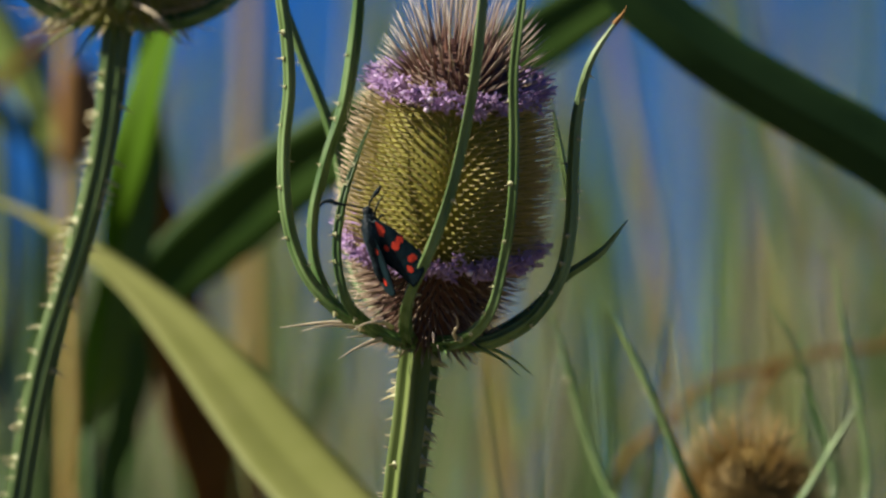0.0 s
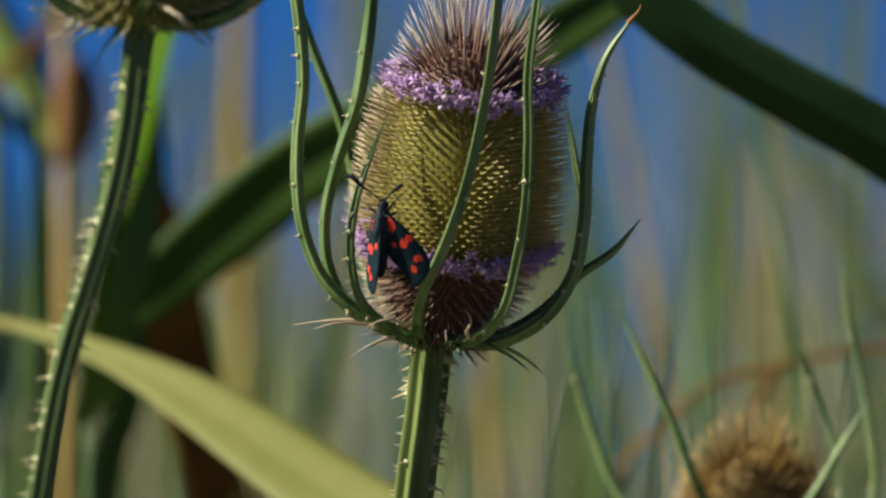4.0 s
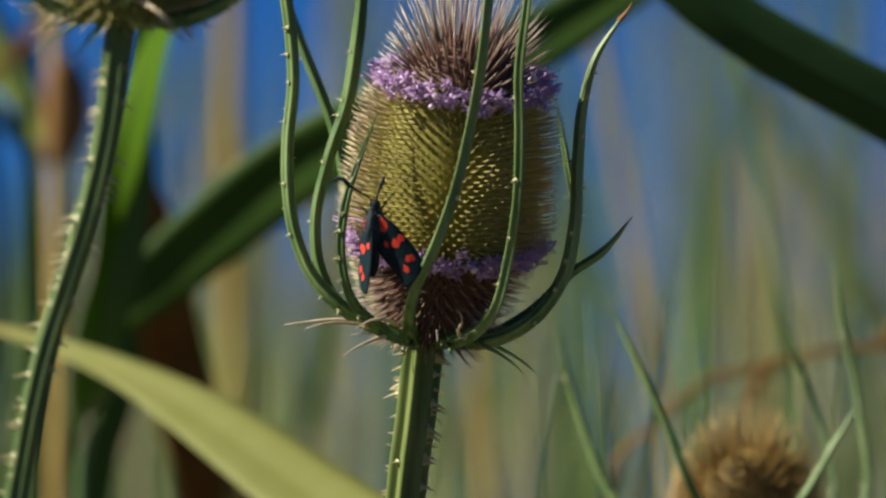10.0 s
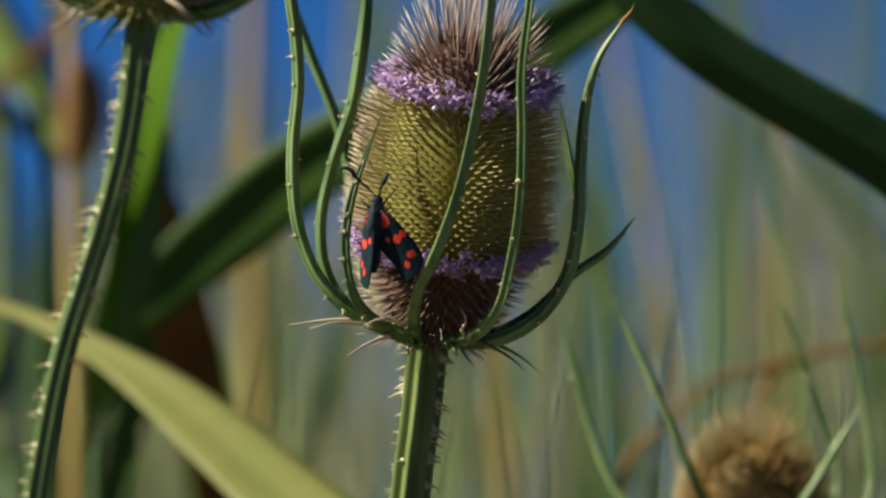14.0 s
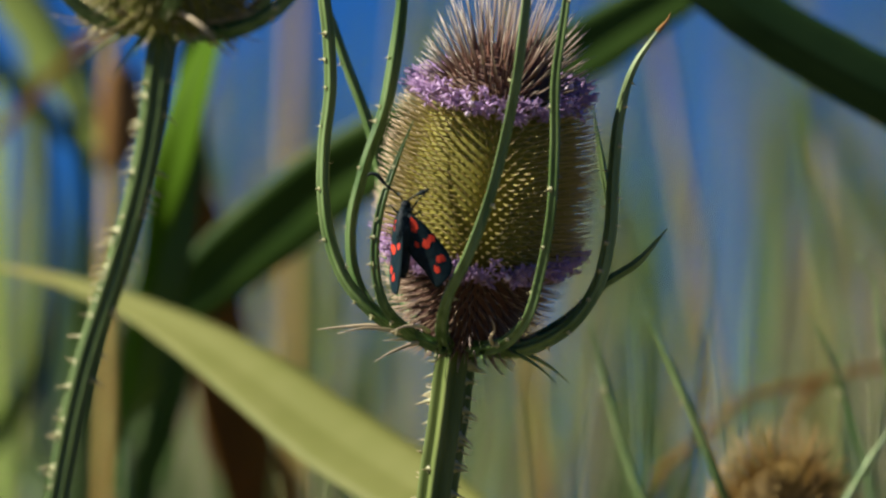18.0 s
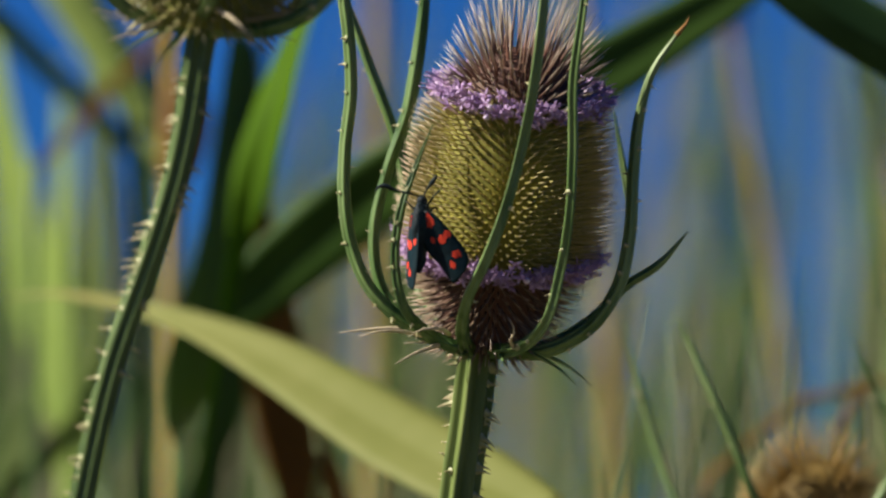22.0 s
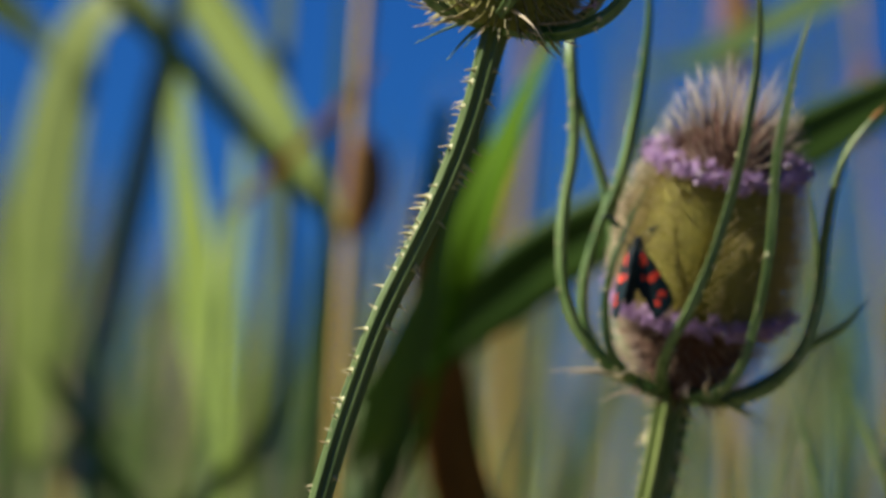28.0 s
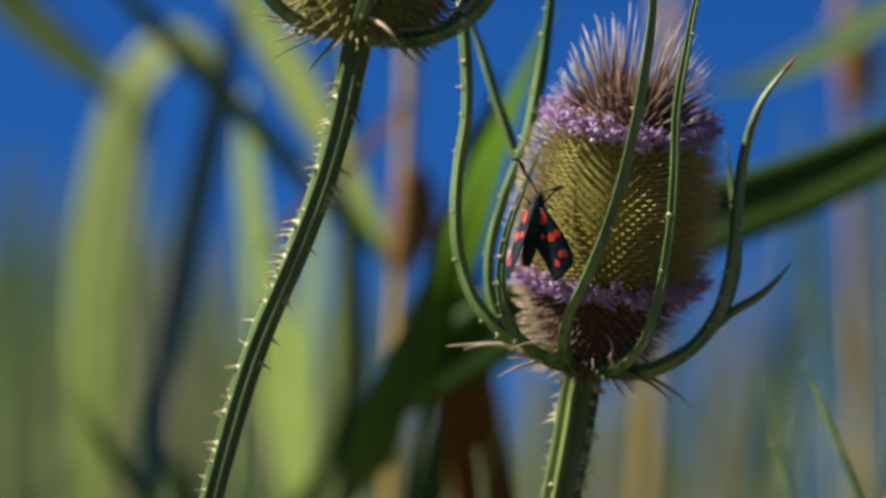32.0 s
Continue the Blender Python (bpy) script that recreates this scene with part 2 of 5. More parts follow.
def spline(pts, n):
    """n + 1 places evenly spread along a smooth line through pts, and each one's share of the way."""
    pts = [Vector(p) for p in pts]
    span = [(q - p).length for p, q in zip(pts, pts[1:])]
    slope = [(q - p) / d for p, q, d in zip(pts, pts[1:], span)]
    lean = [slope[0]] + [(slope[i - 1] * span[i] + slope[i] * span[i - 1]) / (span[i - 1] + span[i]) for i in range(1, len(span))] + [slope[-1]]
    dense = []
    for i, d in enumerate(span):
        for k in range(16):
            t = k / 16
            h = t * t * (3 - 2 * t)
            dense.append(pts[i] * (1 - h) + pts[i + 1] * h + lean[i] * d * (t * (1 - t) ** 2) - lean[i + 1] * d * (t * t * (1 - t)))
    dense.append(pts[-1])
    run = [0.0]
    for p, q in zip(dense, dense[1:]):
        run.append(run[-1] + (q - p).length)
    out = []
    for i in range(n + 1):
        s = run[-1] * i / n
        j = max(k for k in range(len(run)) if run[k] <= s + 1e-12)
        j = min(j, len(dense) - 2)
        f = (s - run[j]) / max(run[j + 1] - run[j], 1e-12)
        out.append(dense[j].lerp(dense[j + 1], f))
    return out


def frames_along(line):
    """Tangent and two cross directions at each place of a line."""
    out = []
    side = None
    for i, p in enumerate(line):
        t = (line[min(i + 1, len(line) - 1)] - line[max(i - 1, 0)]).normalized()
        if side is None:
            side = t.cross(Vector((0, 1, 0)))
            if side.length < 0.1:
                side = t.cross(Vector((1, 0, 0)))
        side = (side - t * side.dot(t)).normalized()
        out.append((t, side, t.cross(side)))
    return out


def level_of(values, f):
    """A value between the given ones at the share f of the way."""
    x = f * (len(values) - 1)
    i = min(int(x), len(values) - 2)
    return values[i] + (values[i + 1] - values[i]) * (x - i)


def tube(line, radii, sides=10, ridges=0, depth=0.0, flat=1.0, wobble=0.0):
    """A tapered, perhaps ridged stem along a line; radii in mm."""
    bm = bmesh.new()
    rings = []
    fr = frames_along(line)
    for i, p in enumerate(line):
        f = i / (len(line) - 1)
        r = level_of(radii, f) / 1000
        t, u, v = fr[i]
        ring = []
        for k in range(sides):
            a = 2 * math.pi * k / sides
            q = r * (1 + depth * math.cos(ridges * a)) * (1 + wobble * noise.noise(p * 60 + Vector((k, 0, 0))))
            ring.append(bm.verts.new(p + u * q * math.cos(a) + v * q * flat * math.sin(a)))
        rings.append(ring)
    for a, b in zip(rings, rings[1:]):
        for k in range(sides):
            bm.faces.new((a[k], a[(k + 1) % sides], b[(k + 1) % sides], b[k]))
    bm.faces.new(rings[0][::-1])
    bm.faces.new(rings[-1])
    return bm


def blade(line, half, face, fold=0.25, thick=0.35, end_face=None, wave=0.0):
    """A leaf blade along a line: half widths in mm, face: the way its upper side looks (turning to end_face), folded along its midrib."""
    bm = bmesh.new()
    lay = bm.verts.layers.float.new("across")
    cols = (-1.0, -0.66, -0.33, -0.06, 0.06, 0.33, 0.66, 1.0)
    face = Vector(face).normalized()
    last = Vector(end_face).normalized() if end_face else face
    tops, lows = [], []
    for i, p in enumerate(line):
        f = i / (len(line) - 1)
        t = (line[min(i + 1, len(line) - 1)] - line[max(i - 1, 0)]).normalized()
        up = face.lerp(last, f)
        up = (up - t * up.dot(t)).normalized()
        side = t.cross(up)
        w = max(level_of(half, f), 0.05) / 1000
        top, low = [], []
        for c in cols:
            lift = fold * w * abs(c) ** 1.3 - (0.06 * w if abs(c) < 0.1 else 0) + wave * w * noise.noise(p * 25 + Vector((c * 0.8, 0, 3)))
            q = p + side * w * c + up * lift
            a = bm.verts.new(q)
            b = bm.verts.new(q - up * (thick / 1000) * (1.15 - abs(c)))
            a[lay] = b[lay] = c
            top.append(a)
            low.append(b)
        tops.append(top)
        lows.append(low)
    n = len(cols)
    for i in range(len(line) - 1):
        for k in range(n - 1):
            bm.faces.new((tops[i][k], tops[i + 1][k], tops[i + 1][k + 1], tops[i][k + 1]))
            bm.faces.new((lows[i][k], lows[i][k + 1], lows[i + 1][k + 1], lows[i + 1][k]))
        for k in (0, n - 1):
            q = (tops[i][k], lows[i][k], lows[i + 1][k], tops[i + 1][k])
            bm.faces.new(q if k == 0 else q[::-1])
    for i in (0, -1):
        for k in range(n - 1):
            q = (tops[i][k], tops[i][k + 1], lows[i][k + 1], lows[i][k])
            bm.faces.new(q if i == 0 else q[::-1])
    bmesh.ops.recalc_face_normals(bm, faces=bm.faces)
    return bm


def mesh_of(name, verts, faces, mat, tips=None):
    me = bpy.data.meshes.new(name)
    me.from_pydata(verts, [], faces)
    if tips is not None:
        me.attributes.new("tip", "FLOAT", "POINT").data.foreach_set("value", tips)
    me.shade_smooth()
    if mat:
        me.materials.append(mat)
    return me


def spine_into(verts, faces, tips, foot, way, bend, length, width):
    """A bent three-sided spine; foot, way and bend are world vectors, sizes in metres."""
    way = way.normalized()
    u = way.orthogonal().normalized()
    v = way.cross(u)
    b = len(verts)
    spots = []
    for f, w in ((0.0, 1.0), (0.3, 0.52), (0.68, 0.32)):
        c = foot + way * length * f + bend * length * f * f
        for k in range(3):
            a = 2.0944 * k
            verts.append(c + (u * math.cos(a) + v * math.sin(a)) * width * w)
            tips.append(f ** 1.6)
    verts.append(foot + way * length + bend * length)
    tips.append(1.0)
    for r in (0, 3):
        for k in range(3):
            j = (k + 1) % 3
            faces.append((b + r + k, b + r + j, b + r + 3 + j, b + r + 3 + k))
    for k in range(3):
        faces.append((b + 6 + k, b + 6 + (k + 1) % 3, b + 9))


def thorn_mesh(length, width, bend):
    """A short thorn on the z axis, hooked towards +x; sizes in mm."""
    verts, faces, tips = [], [], []
    rows = ((0.0, 1.5), (0.12, 0.8), (0.4, 0.45), (0.75, 0.22))
    for f, w in rows:
        for k in range(6):
            a = k * math.pi / 3
            verts.append((w * width * math.cos(a) / 1000 + bend * length * f * f / 1000, w * width * math.sin(a) / 1000, (length * f - 0.15) / 1000))
            tips.append(f ** 2)
    verts.append((bend * length / 1000, 0, length / 1000))
    tips.append(1.0)
    for r in range(len(rows) - 1):
        for k in range(6):
            j = (k + 1) % 6
            faces.append((r * 6 + k, r * 6 + j, r * 6 + 6 + j, r * 6 + 6 + k))
    for k in range(6):
        faces.append((18 + k, 18 + (k + 1) % 6, 24))
    return mesh_of("thorn", verts, faces, M_THORN, tips)


THORNS = [thorn_mesh(2.3, 0.55, -0.25), thorn_mesh(2.8, 0.6, -0.3), thorn_mesh(1.6, 0.5, 0.1)]
THORNS_SMALL = [thorn_mesh(1.2, 0.42, 0.2), thorn_mesh(0.9, 0.4, -0.1)]


def set_thorns(rng, parent, line, radii, count, meshes, lo=0.0, hi=1.0, sides=None, ridge=1.0, spread=0.5, size=1.0):
    """Thorns along a stem; sides: angles (degrees, about the line) that they keep to."""
    fr = frames_along(line)
    for i in range(count):
        f = lo + (hi - lo) * (i + rng.uniform(0.1, 0.9)) / count
        k = min(int(f * (len(line) - 1)), len(line) - 2)
        g = f * (len(line) - 1) - k
        p = line[k].lerp(line[k + 1], g)
        t, u, v = fr[k]
        a = radians(rng.choice(sides)) + rng.gauss(0, spread) * 0.4 if sides else rng.uniform(0, 2 * math.pi)
        out = u * math.cos(a) + v * math.sin(a)
        r = level_of(radii, f) / 1000 * ridge
        z = (out + t * rng.uniform(-0.1, 0.25)).normalized()
        x = (-t - z * z.dot(-t)).normalized()
        y = z.cross(x)
        s = size * rng.uniform(0.65, 1.2)
        m = Matrix(((x.x * s, y.x * s, z.x * s, 0), (x.y * s, y.y * s, z.y * s, 0), (x.z * s, y.z * s, z.z * s, 0), (0, 0, 0, 1)))
        m.translation = p + out * r * 0.92
        piece("thorn", rng.choice(meshes), parent, m)


def floret_meshes():
    """Small open florets on the z axis: a tube, four petals and thin stamens."""
    made = []
    rng = random.Random(5)
    for variant in range(4):
        verts, faces = [], []

        def add(vs, fs):
            b = len(verts)
            verts.extend(vs)
            faces.extend(tuple(b + i for i in f) for f in fs)

        ring = [(0.32 * math.cos(k * 1.2566), 0.32 * math.sin(k * 1.2566)) for k in range(5)]
        add([(x * 0.6, y * 0.6, -3.5) for x, y in ring] + [(x * 1.4, y * 1.4, 0.0) for x, y in ring], [(k, (k + 1) % 5, 5 + (k + 1) % 5, 5 + k) for k in range(5)])
        for k in range(4):
            a = k * 1.5708 + rng.uniform(-0.3, 0.3)
            l, w, up = rng.uniform(0.9, 1.6), rng.uniform(0.24, 0.42), rng.uniform(-0.3, 1.2)
            c, s = math.cos(a), math.sin(a)
            shape = ((0.3, -0.28, -0.05), (0.3, 0.28, -0.05), (0.3 + l * 0.6, w, up * 0.7), (0.3 + l * 0.6, -w, up * 0.7), (0.3 + l, 0.0, up * 0.5))
            lower = [(x, y, z - 0.12) for x, y, z in shape]
            add([(x * c - y * s, x * s + y * c, z) for x, y, z in (*shape, *lower)],
                [(0, 1, 2, 3), (3, 2, 4), (8, 7, 6, 5), (9, 7, 8), (0, 3, 8, 5), (2, 1, 6, 7), (4, 2, 7, 9), (3, 4, 9, 8)])
        for k in range(5):
            a = rng.uniform(0, 6.28)
            x, y = 0.35 * math.cos(a), 0.35 * math.sin(a)
            h = rng.uniform(1.3, 3.0)
            add([(x * 0.4 + 0.07, y * 0.4, 0), (x * 0.4 - 0.05, y * 0.4 + 0.07, 0), (x * 0.4 - 0.05, y * 0.4 - 0.07, 0),
                 (x * 2 + 0.12, y * 2, h), (x * 2 - 0.08, y * 2 + 0.12, h), (x * 2 - 0.08, y * 2 - 0.12, h)],
                [(0, 1, 4, 3), (1, 2, 5, 4), (2, 0, 3, 5), (3, 4, 5)])
        made.append(mesh_of("floret", [(x / 1000, y / 1000, z / 1000) for x, y, z in verts], faces, M_PETAL))
    verts, faces = [], []
    for r, z in ((0.15, -2.5), (0.4, -0.4), (0.75, 0.2), (0.7, 0.8), (0.3, 1.1)):
        verts += [(r * math.cos(k * 1.0472) / 1000, r * math.sin(k * 1.0472) / 1000, z / 1000) for k in range(6)]
    for r in range(4):
        faces += [(r * 6 + k, r * 6 + (k + 1) % 6, r * 6 + 6 + (k + 1) % 6, r * 6 + 6 + k) for k in range(6)]
    faces.append(tuple(24 + k for k in range(6)))
    made.append(mesh_of("floret_bud", verts, faces, M_BUD))
    return made


FLORETS = floret_meshes()


def to_frame(axis, toward):
    """A turn whose z runs along axis and whose -y looks roughly toward the given way."""
    z = Vector(axis).normalized()
    y = -(Vector(toward) - z * z.dot(Vector(toward))).normalized()
    x = y.cross(z)
    return Matrix((x, y, z)).transposed()


def flower_head(rng, plant, base, axis, length, radius, count, bands, spine_mats, spine_len=6.0, width=0.29, crown_parts=True, body_mat=M_BODY, foot_width=0.42, crown_shape=(0.1, 1.42, 1.15, 0.68, 1.15), slant=(0.0, 0.0)):
    """A teasel's egg-shaped head: body, spines in spirals, and florets in bands (share from, share to, tilt, how many); mm."""
    turn = to_frame(axis, (0, -1, 0))

    def profile(f):
        return radius * min(1.0, foot_width + 1.55 * f) * math.sqrt(max(0.0, 1 - max(0.0, (f - 0.56) / 0.46) ** 2.1)) * (1 - 0.1 * max(0.0, f - 0.3))

    bm = bmesh.new()
    dark = bm.verts.layers.float.new("tip")
    rings = []
    for i in range(25):
        f = i / 24
        r = max(profile(f), 0.2) / 1000
        rings.append([bm.verts.new(base + turn @ Vector((r * math.cos(a * 0.19635), r * math.sin(a * 0.19635), length * f / 1000))) for a in range(32)])
        for v in rings[-1]:
            v[dark] = max(0.0, min(1.0, (f - 0.82) / 0.06, 1.0)) + max(0.0, min(1.0, (0.32 - f) / 0.06))
    for a, b in zip(rings, rings[1:]):
        for k in range(32):
            bm.faces.new((a[k], a[(k + 1) % 32], b[(k + 1) % 32], b[k]))
    bm.faces.new(rings[0][::-1])
    bm.faces.new(rings[-1])
    body = part("seed_head", bm, body_mat, plant)
    # places in spirals, evenly spread over the surface
    share = [0.0]
    for i in range(200):
        share.append(share[-1] + profile((i + 0.5) / 200) + 0.6)
    groups = ([], [], []), ([], [], []), ([], [], [])
    crown = 0
    for i in range(count):
        s = (i + 0.5) / count * share[-1]
        j = max(0, int(np.searchsorted(share, s)) - 1)
        f = (j + (s - share[j]) / (share[j + 1] - share[j])) / 200
        a = i * 2.39996
        out = turn @ Vector((math.cos(a), math.sin(a), 0))
        up = turn @ Vector((0, 0, 1))
        foot = base + out * profile(f) * 0.97 / 1000 + up * length * f / 1000
        edge = 0.82 + slant[0] * math.cos(a) + slant[1] * math.sin(a)
        if f > edge:
            g = (f - edge) / (1 - edge)
            lean = crown_shape[0] + crown_shape[1] * g ** crown_shape[2]
            way = out * math.cos(lean) + up * math.sin(lean)
            l = spine_len * (crown_shape[3] + crown_shape[4] * g ** 1.5) * rng.uniform(0.85, 1.15)
            bend, mat, w = out * 0.1 + up * 0.1, 2, width * 1.25
        elif f < 0.29:
            g = 1 - f / 0.29
            lean = -0.15 - 0.7 * g
            way = out * math.cos(lean) + up * math.sin(lean)
            l, bend, mat, w = spine_len * rng.uniform(0.8, 1.05), up * 0.2, 1, width * 1.2
        else:
            lean = -0.06 + 0.35 * (f - 0.2)
            way = out * math.cos(lean) + up * math.sin(lean)
            l, bend, mat, w = spine_len * rng.uniform(0.86, 1.02), up * 0.22, 0, width * 1.1
        j = 0.06 if mat else 0.03
        way = (way + Vector((rng.gauss(0, j), rng.gauss(0, j), rng.gauss(0, j)))).normalized()
        if mat == 2 and crown_parts and crown < 290:
            crown += 1
            verts, faces, tips = [], [], []
            spine_into(verts, faces, tips, Vector((0, 0, 0)), way, bend, l / 1000, w / 1000)
            piece("spine", mesh_of("spine", verts, faces, spine_mats[2], tips), body, Matrix.Translation(foot))
            continue
        spine_into(*groups[mat], foot, way, bend, l / 1000, w / 1000)
    for (verts, faces, tips), mat in zip(groups, spine_mats):
        if verts:
            tagged(part("spine_coat", mesh_of("spine_coat", verts, faces, None, tips), mat, body), kind="stuff")
    for lo, hi, many, buds in bands:
        for i in range(many):
            a = i * 2.39996 + rng.uniform(-0.2, 0.2)
            f = rng.gauss((lo + hi) / 2, (hi - lo) * 0.42) + slant[0] * math.cos(a) + slant[1] * math.sin(a)
            out = turn @ Vector((math.cos(a), math.sin(a), 0))
            if out.y > 0.3 and i % 2:
                continue
            up = turn @ Vector((0, 0, 1))
            z = (out + up * (0.15 + 1.2 * max(0, f - 0.6)) + Vector((rng.gauss(0, 0.2), rng.gauss(0, 0.2), rng.gauss(0, 0.2)))).normalized()
            m = z.to_track_quat("Z", "Y").to_matrix().to_4x4() @ Matrix.Rotation(rng.uniform(0, 6.28), 4, "Z") @ Matrix.Diagonal((*([rng.uniform(0.55, 0.95)] * 3), 1))
            m.translation = base + out * (profile(f) + rng.uniform(2.2, 4.4) + (1.0 if f > 0.7 else 0.0)) / 1000 + up * length * f / 1000
            piece("floret", FLORETS[4] if rng.random() < buds else rng.choice(FLORETS[:4]), body, m)
    return body


def bract(rng, plant, pts, radii, thorns=0, mat=M_BRACT, sides=(0, 0, 15, -20, 180), tip_label=""):
    """A long curved, thorny bract that rises round the head; pts in mm."""
    line = spline([mm(*p) for p in pts], 12 + 5 * len(pts))
    slim = [r * (0.6 + 0.14 * min(1, i / 3)) for i, r in enumerate(radii)]
    ob = part("bract", tube(line, slim, 24, 4, 0.32, 0.85, 0.1), mat, plant, tip_label)
    if thorns:
        set_thorns(rng, ob, line, radii, thorns, THORNS_SMALL, 0.06, 0.85, sides, 0.9, size=1.0)
    return ob


def needle(plant, pts, r, mat=M_DRY, label=""):
    line = spline([mm(*p) for p in pts], 8)
    me = bpy.data.meshes.new("needle")
    bm = tube(line, (r, r * 0.75, r * 0.45, 0.05), 5)
    bm.to_mesh(me)
    bm.free()
    return part("needle", me, mat, plant, label)


# ---- ground ----
def build_ground():
    bm = bmesh.new()
    n = 40
    grid = []
    for i in range(n + 1):
        row = []
        for j in range(n + 1):
            x, y = (2 * i / n - 1), (2 * j / n - 1)
            x, y = 400 * x * abs(x) ** 2, 400 * y * abs(y) ** 2
            d = math.hypot(x, y)
            row.append(bm.verts.new((x, y, 0.02 * noise.noise(Vector((x, y, 0)) * 1.3) * min(1, d) - 0.02)))
        grid.append(row)
    for i in range(n):
        for j in range(n):
            bm.faces.new((grid[i][j], grid[i + 1][j], grid[i + 1][j + 1], grid[i][j + 1]))
    me = bpy.data.meshes.new("ground")
    bm.to_mesh(me)
    bm.free()
    me.shade_smooth()
    me.materials.append(M_SOIL)
    tagged(new("ground", me), "dark damp soil of the reed bed", "ground", kind="structure")


build_ground()


# ---- the teasel in flower ----
def build_main_teasel():
    rng = random.Random(11)
    foot = mm(-50, 20, -1600)
    plant = thing("teasel", foot, "green teasel in flower with two lilac bands and long thorny bracts", "teasel", "teasels")
    base = mm(*(0.2, 0.0, -1.6))
    top = mm(*(8.9, -14.0, 55.6))
    pts = [base + Vector((0, 0, 0.004)), mm(*(-1.1, 0.0, -6.9)), mm(*(-1.8, 0.0, -13.9)), mm(*(-2.9, 0.0, -22.0)), mm(*(-3.9, 0.0, -31.1)), mm(-12, 4, -120), mm(-30, 12, -700), mm(-50, 20, -1640)]
    line = spline(pts, 330)
    radii = [3.15, 2.9, 3.0, 3.2, 3.6, 4.2, 5.0, 5.6, 6.5]
    stem = part("stem", tube(line, radii, 56, 7, 0.2, wobble=0.05), M_STEM, plant)
    set_thorns(rng, stem, line, radii, 115, THORNS, 0.002, 0.03, (0, 15, 180, 165, 195, 345, 270, 250), 1.05, size=1.0)
    set_thorns(rng, stem, line, radii, 30, THORNS, 0.03, 0.08, None, 1.05)
    set_thorns(rng, stem, line, radii, 60, THORNS, 0.08, 0.9, None, 1.05)
    flower_head(rng, plant, base, top - base, 54.0, 14.3, 2450, ((0.3, 0.347, 280, 0.04), (0.848, 0.89, 230, 0.12)), (M_SPINE, M_SPINE_LOW, M_SPINE_TOP), 6.6, slant=(0.016, 0.022))
    # the involucre
    bract(rng, plant, [(-3.8, -13.0, -2.3), (-13.3, -14.0, 2.2), (-19.8, -14.0, 8.7), (-22.8, -14.0, 15.6), (-24.2, -14.0, 24.6), (-24.2, -13.0, 32.7), (-23.3, -13.0, 42.7), (-23.8, -13.0, 51.7), (-25.1, -13.0, 61.7), (-26.1, -2.0, 73.8), (-24.6, 0.0, 85.2)], [1.6, 1.5, 1.3, 1.15, 1.15, 1.15, 1.2, 1.2, 1.0, 0.8, 0.2], 17)
    bract(rng, plant, [(-4.4, 4.0, -1.2), (-15.1, 10.0, 4.1), (-19.2, 12.0, 11.8), (-19.9, 12.0, 19.0), (-17.7, 12.0, 30.2), (-14.1, 12.0, 41.4), (-12.4, 12.0, 51.7), (-11.4, 12.0, 61.9), (-11.1, 12.0, 74.2), (-12.6, 12.0, 84.4)], [1.5, 1.4, 1.2, 1.1, 1.1, 1.2, 1.4, 1.3, 1.0, 0.7, 0.2], 10)
    bract(rng, plant, [(-3.4, 8.0, -0.5), (-12.7, 26.0, 11.4), (-15.3, 30.0, 30.2), (-17.1, 30.0, 38.0), (-22.1, 30.0, 51.0), (-26.8, 30.0, 63.4), (-30.4, 30.0, 70.7)], [1.2, 1.0, 0.9, 1.0, 1.1, 0.9, 0.2], 4)
    bract(rng, plant, [(-2.8, -6.0, -2.2), (-8.3, -14.0, -0.3), (-13.2, -20.0, 4.9), (-14.7, -21.0, 12.3), (-14.0, -21.0, 20.7), (-11.2, -20.0, 29.8), (-8.4, -20.0, 36.9)], [1.6, 1.4, 1.1, 1.0, 0.95, 0.6, 0.08], 14)
    bract(rng, plant, [(-1.8, -6.0, -2.5), (-2.8, -13.0, -0.8), (-2.1, -23.0, 5.3), (1.6, -28.0, 13.0), (5.1, -30.0, 22.7), (7.5, -31.0, 32.5), (9.3, -33.0, 42.2), (10.5, -34.0, 52.0), (11.1, -34.0, 60.9), (10.5, -36.0, 73.5), (8.5, -32.0, 81.8)], [1.9, 1.6, 1.45, 1.4, 1.35, 1.3, 1.25, 1.2, 1.0, 0.7, 0.15], 14, sides=(180, 90, 270))
    bract(rng, plant, [(1.7, -6.0, -2.5), (7.6, -14.0, -1.8), (12.1, -21.0, 2.9), (14.3, -23.0, 11.2), (15.7, -26.0, 20.0), (16.2, -28.0, 31.7), (16.2, -30.0, 44.4), (17.4, -31.0, 54.2), (18.4, -31.0, 62.1), (20.9, -30.0, 72.1)], [1.8, 1.6, 1.35, 1.25, 1.2, 1.25, 1.25, 1.1, 0.9, 0.2], 13, sides=(0, 90, 180, 270))
    bract(rng, plant, [(2.7, -3.0, -2.4), (11.7, -6.0, -2.2), (19.2, -8.0, 1.7), (24.2, -8.0, 8.9), (26.2, -8.0, 17.9), (26.7, -8.0, 29.0), (27.6, -8.0, 39.0), (30.0, -8.0, 47.6), (33.8, -8.0, 53.6), (36.1, -8.0, 56.7)], [1.8, 1.7, 1.5, 1.35, 1.25, 1.2, 1.1, 0.9, 0.6, 0.1], 13, sides=(180, 160, 200, 90, 0))
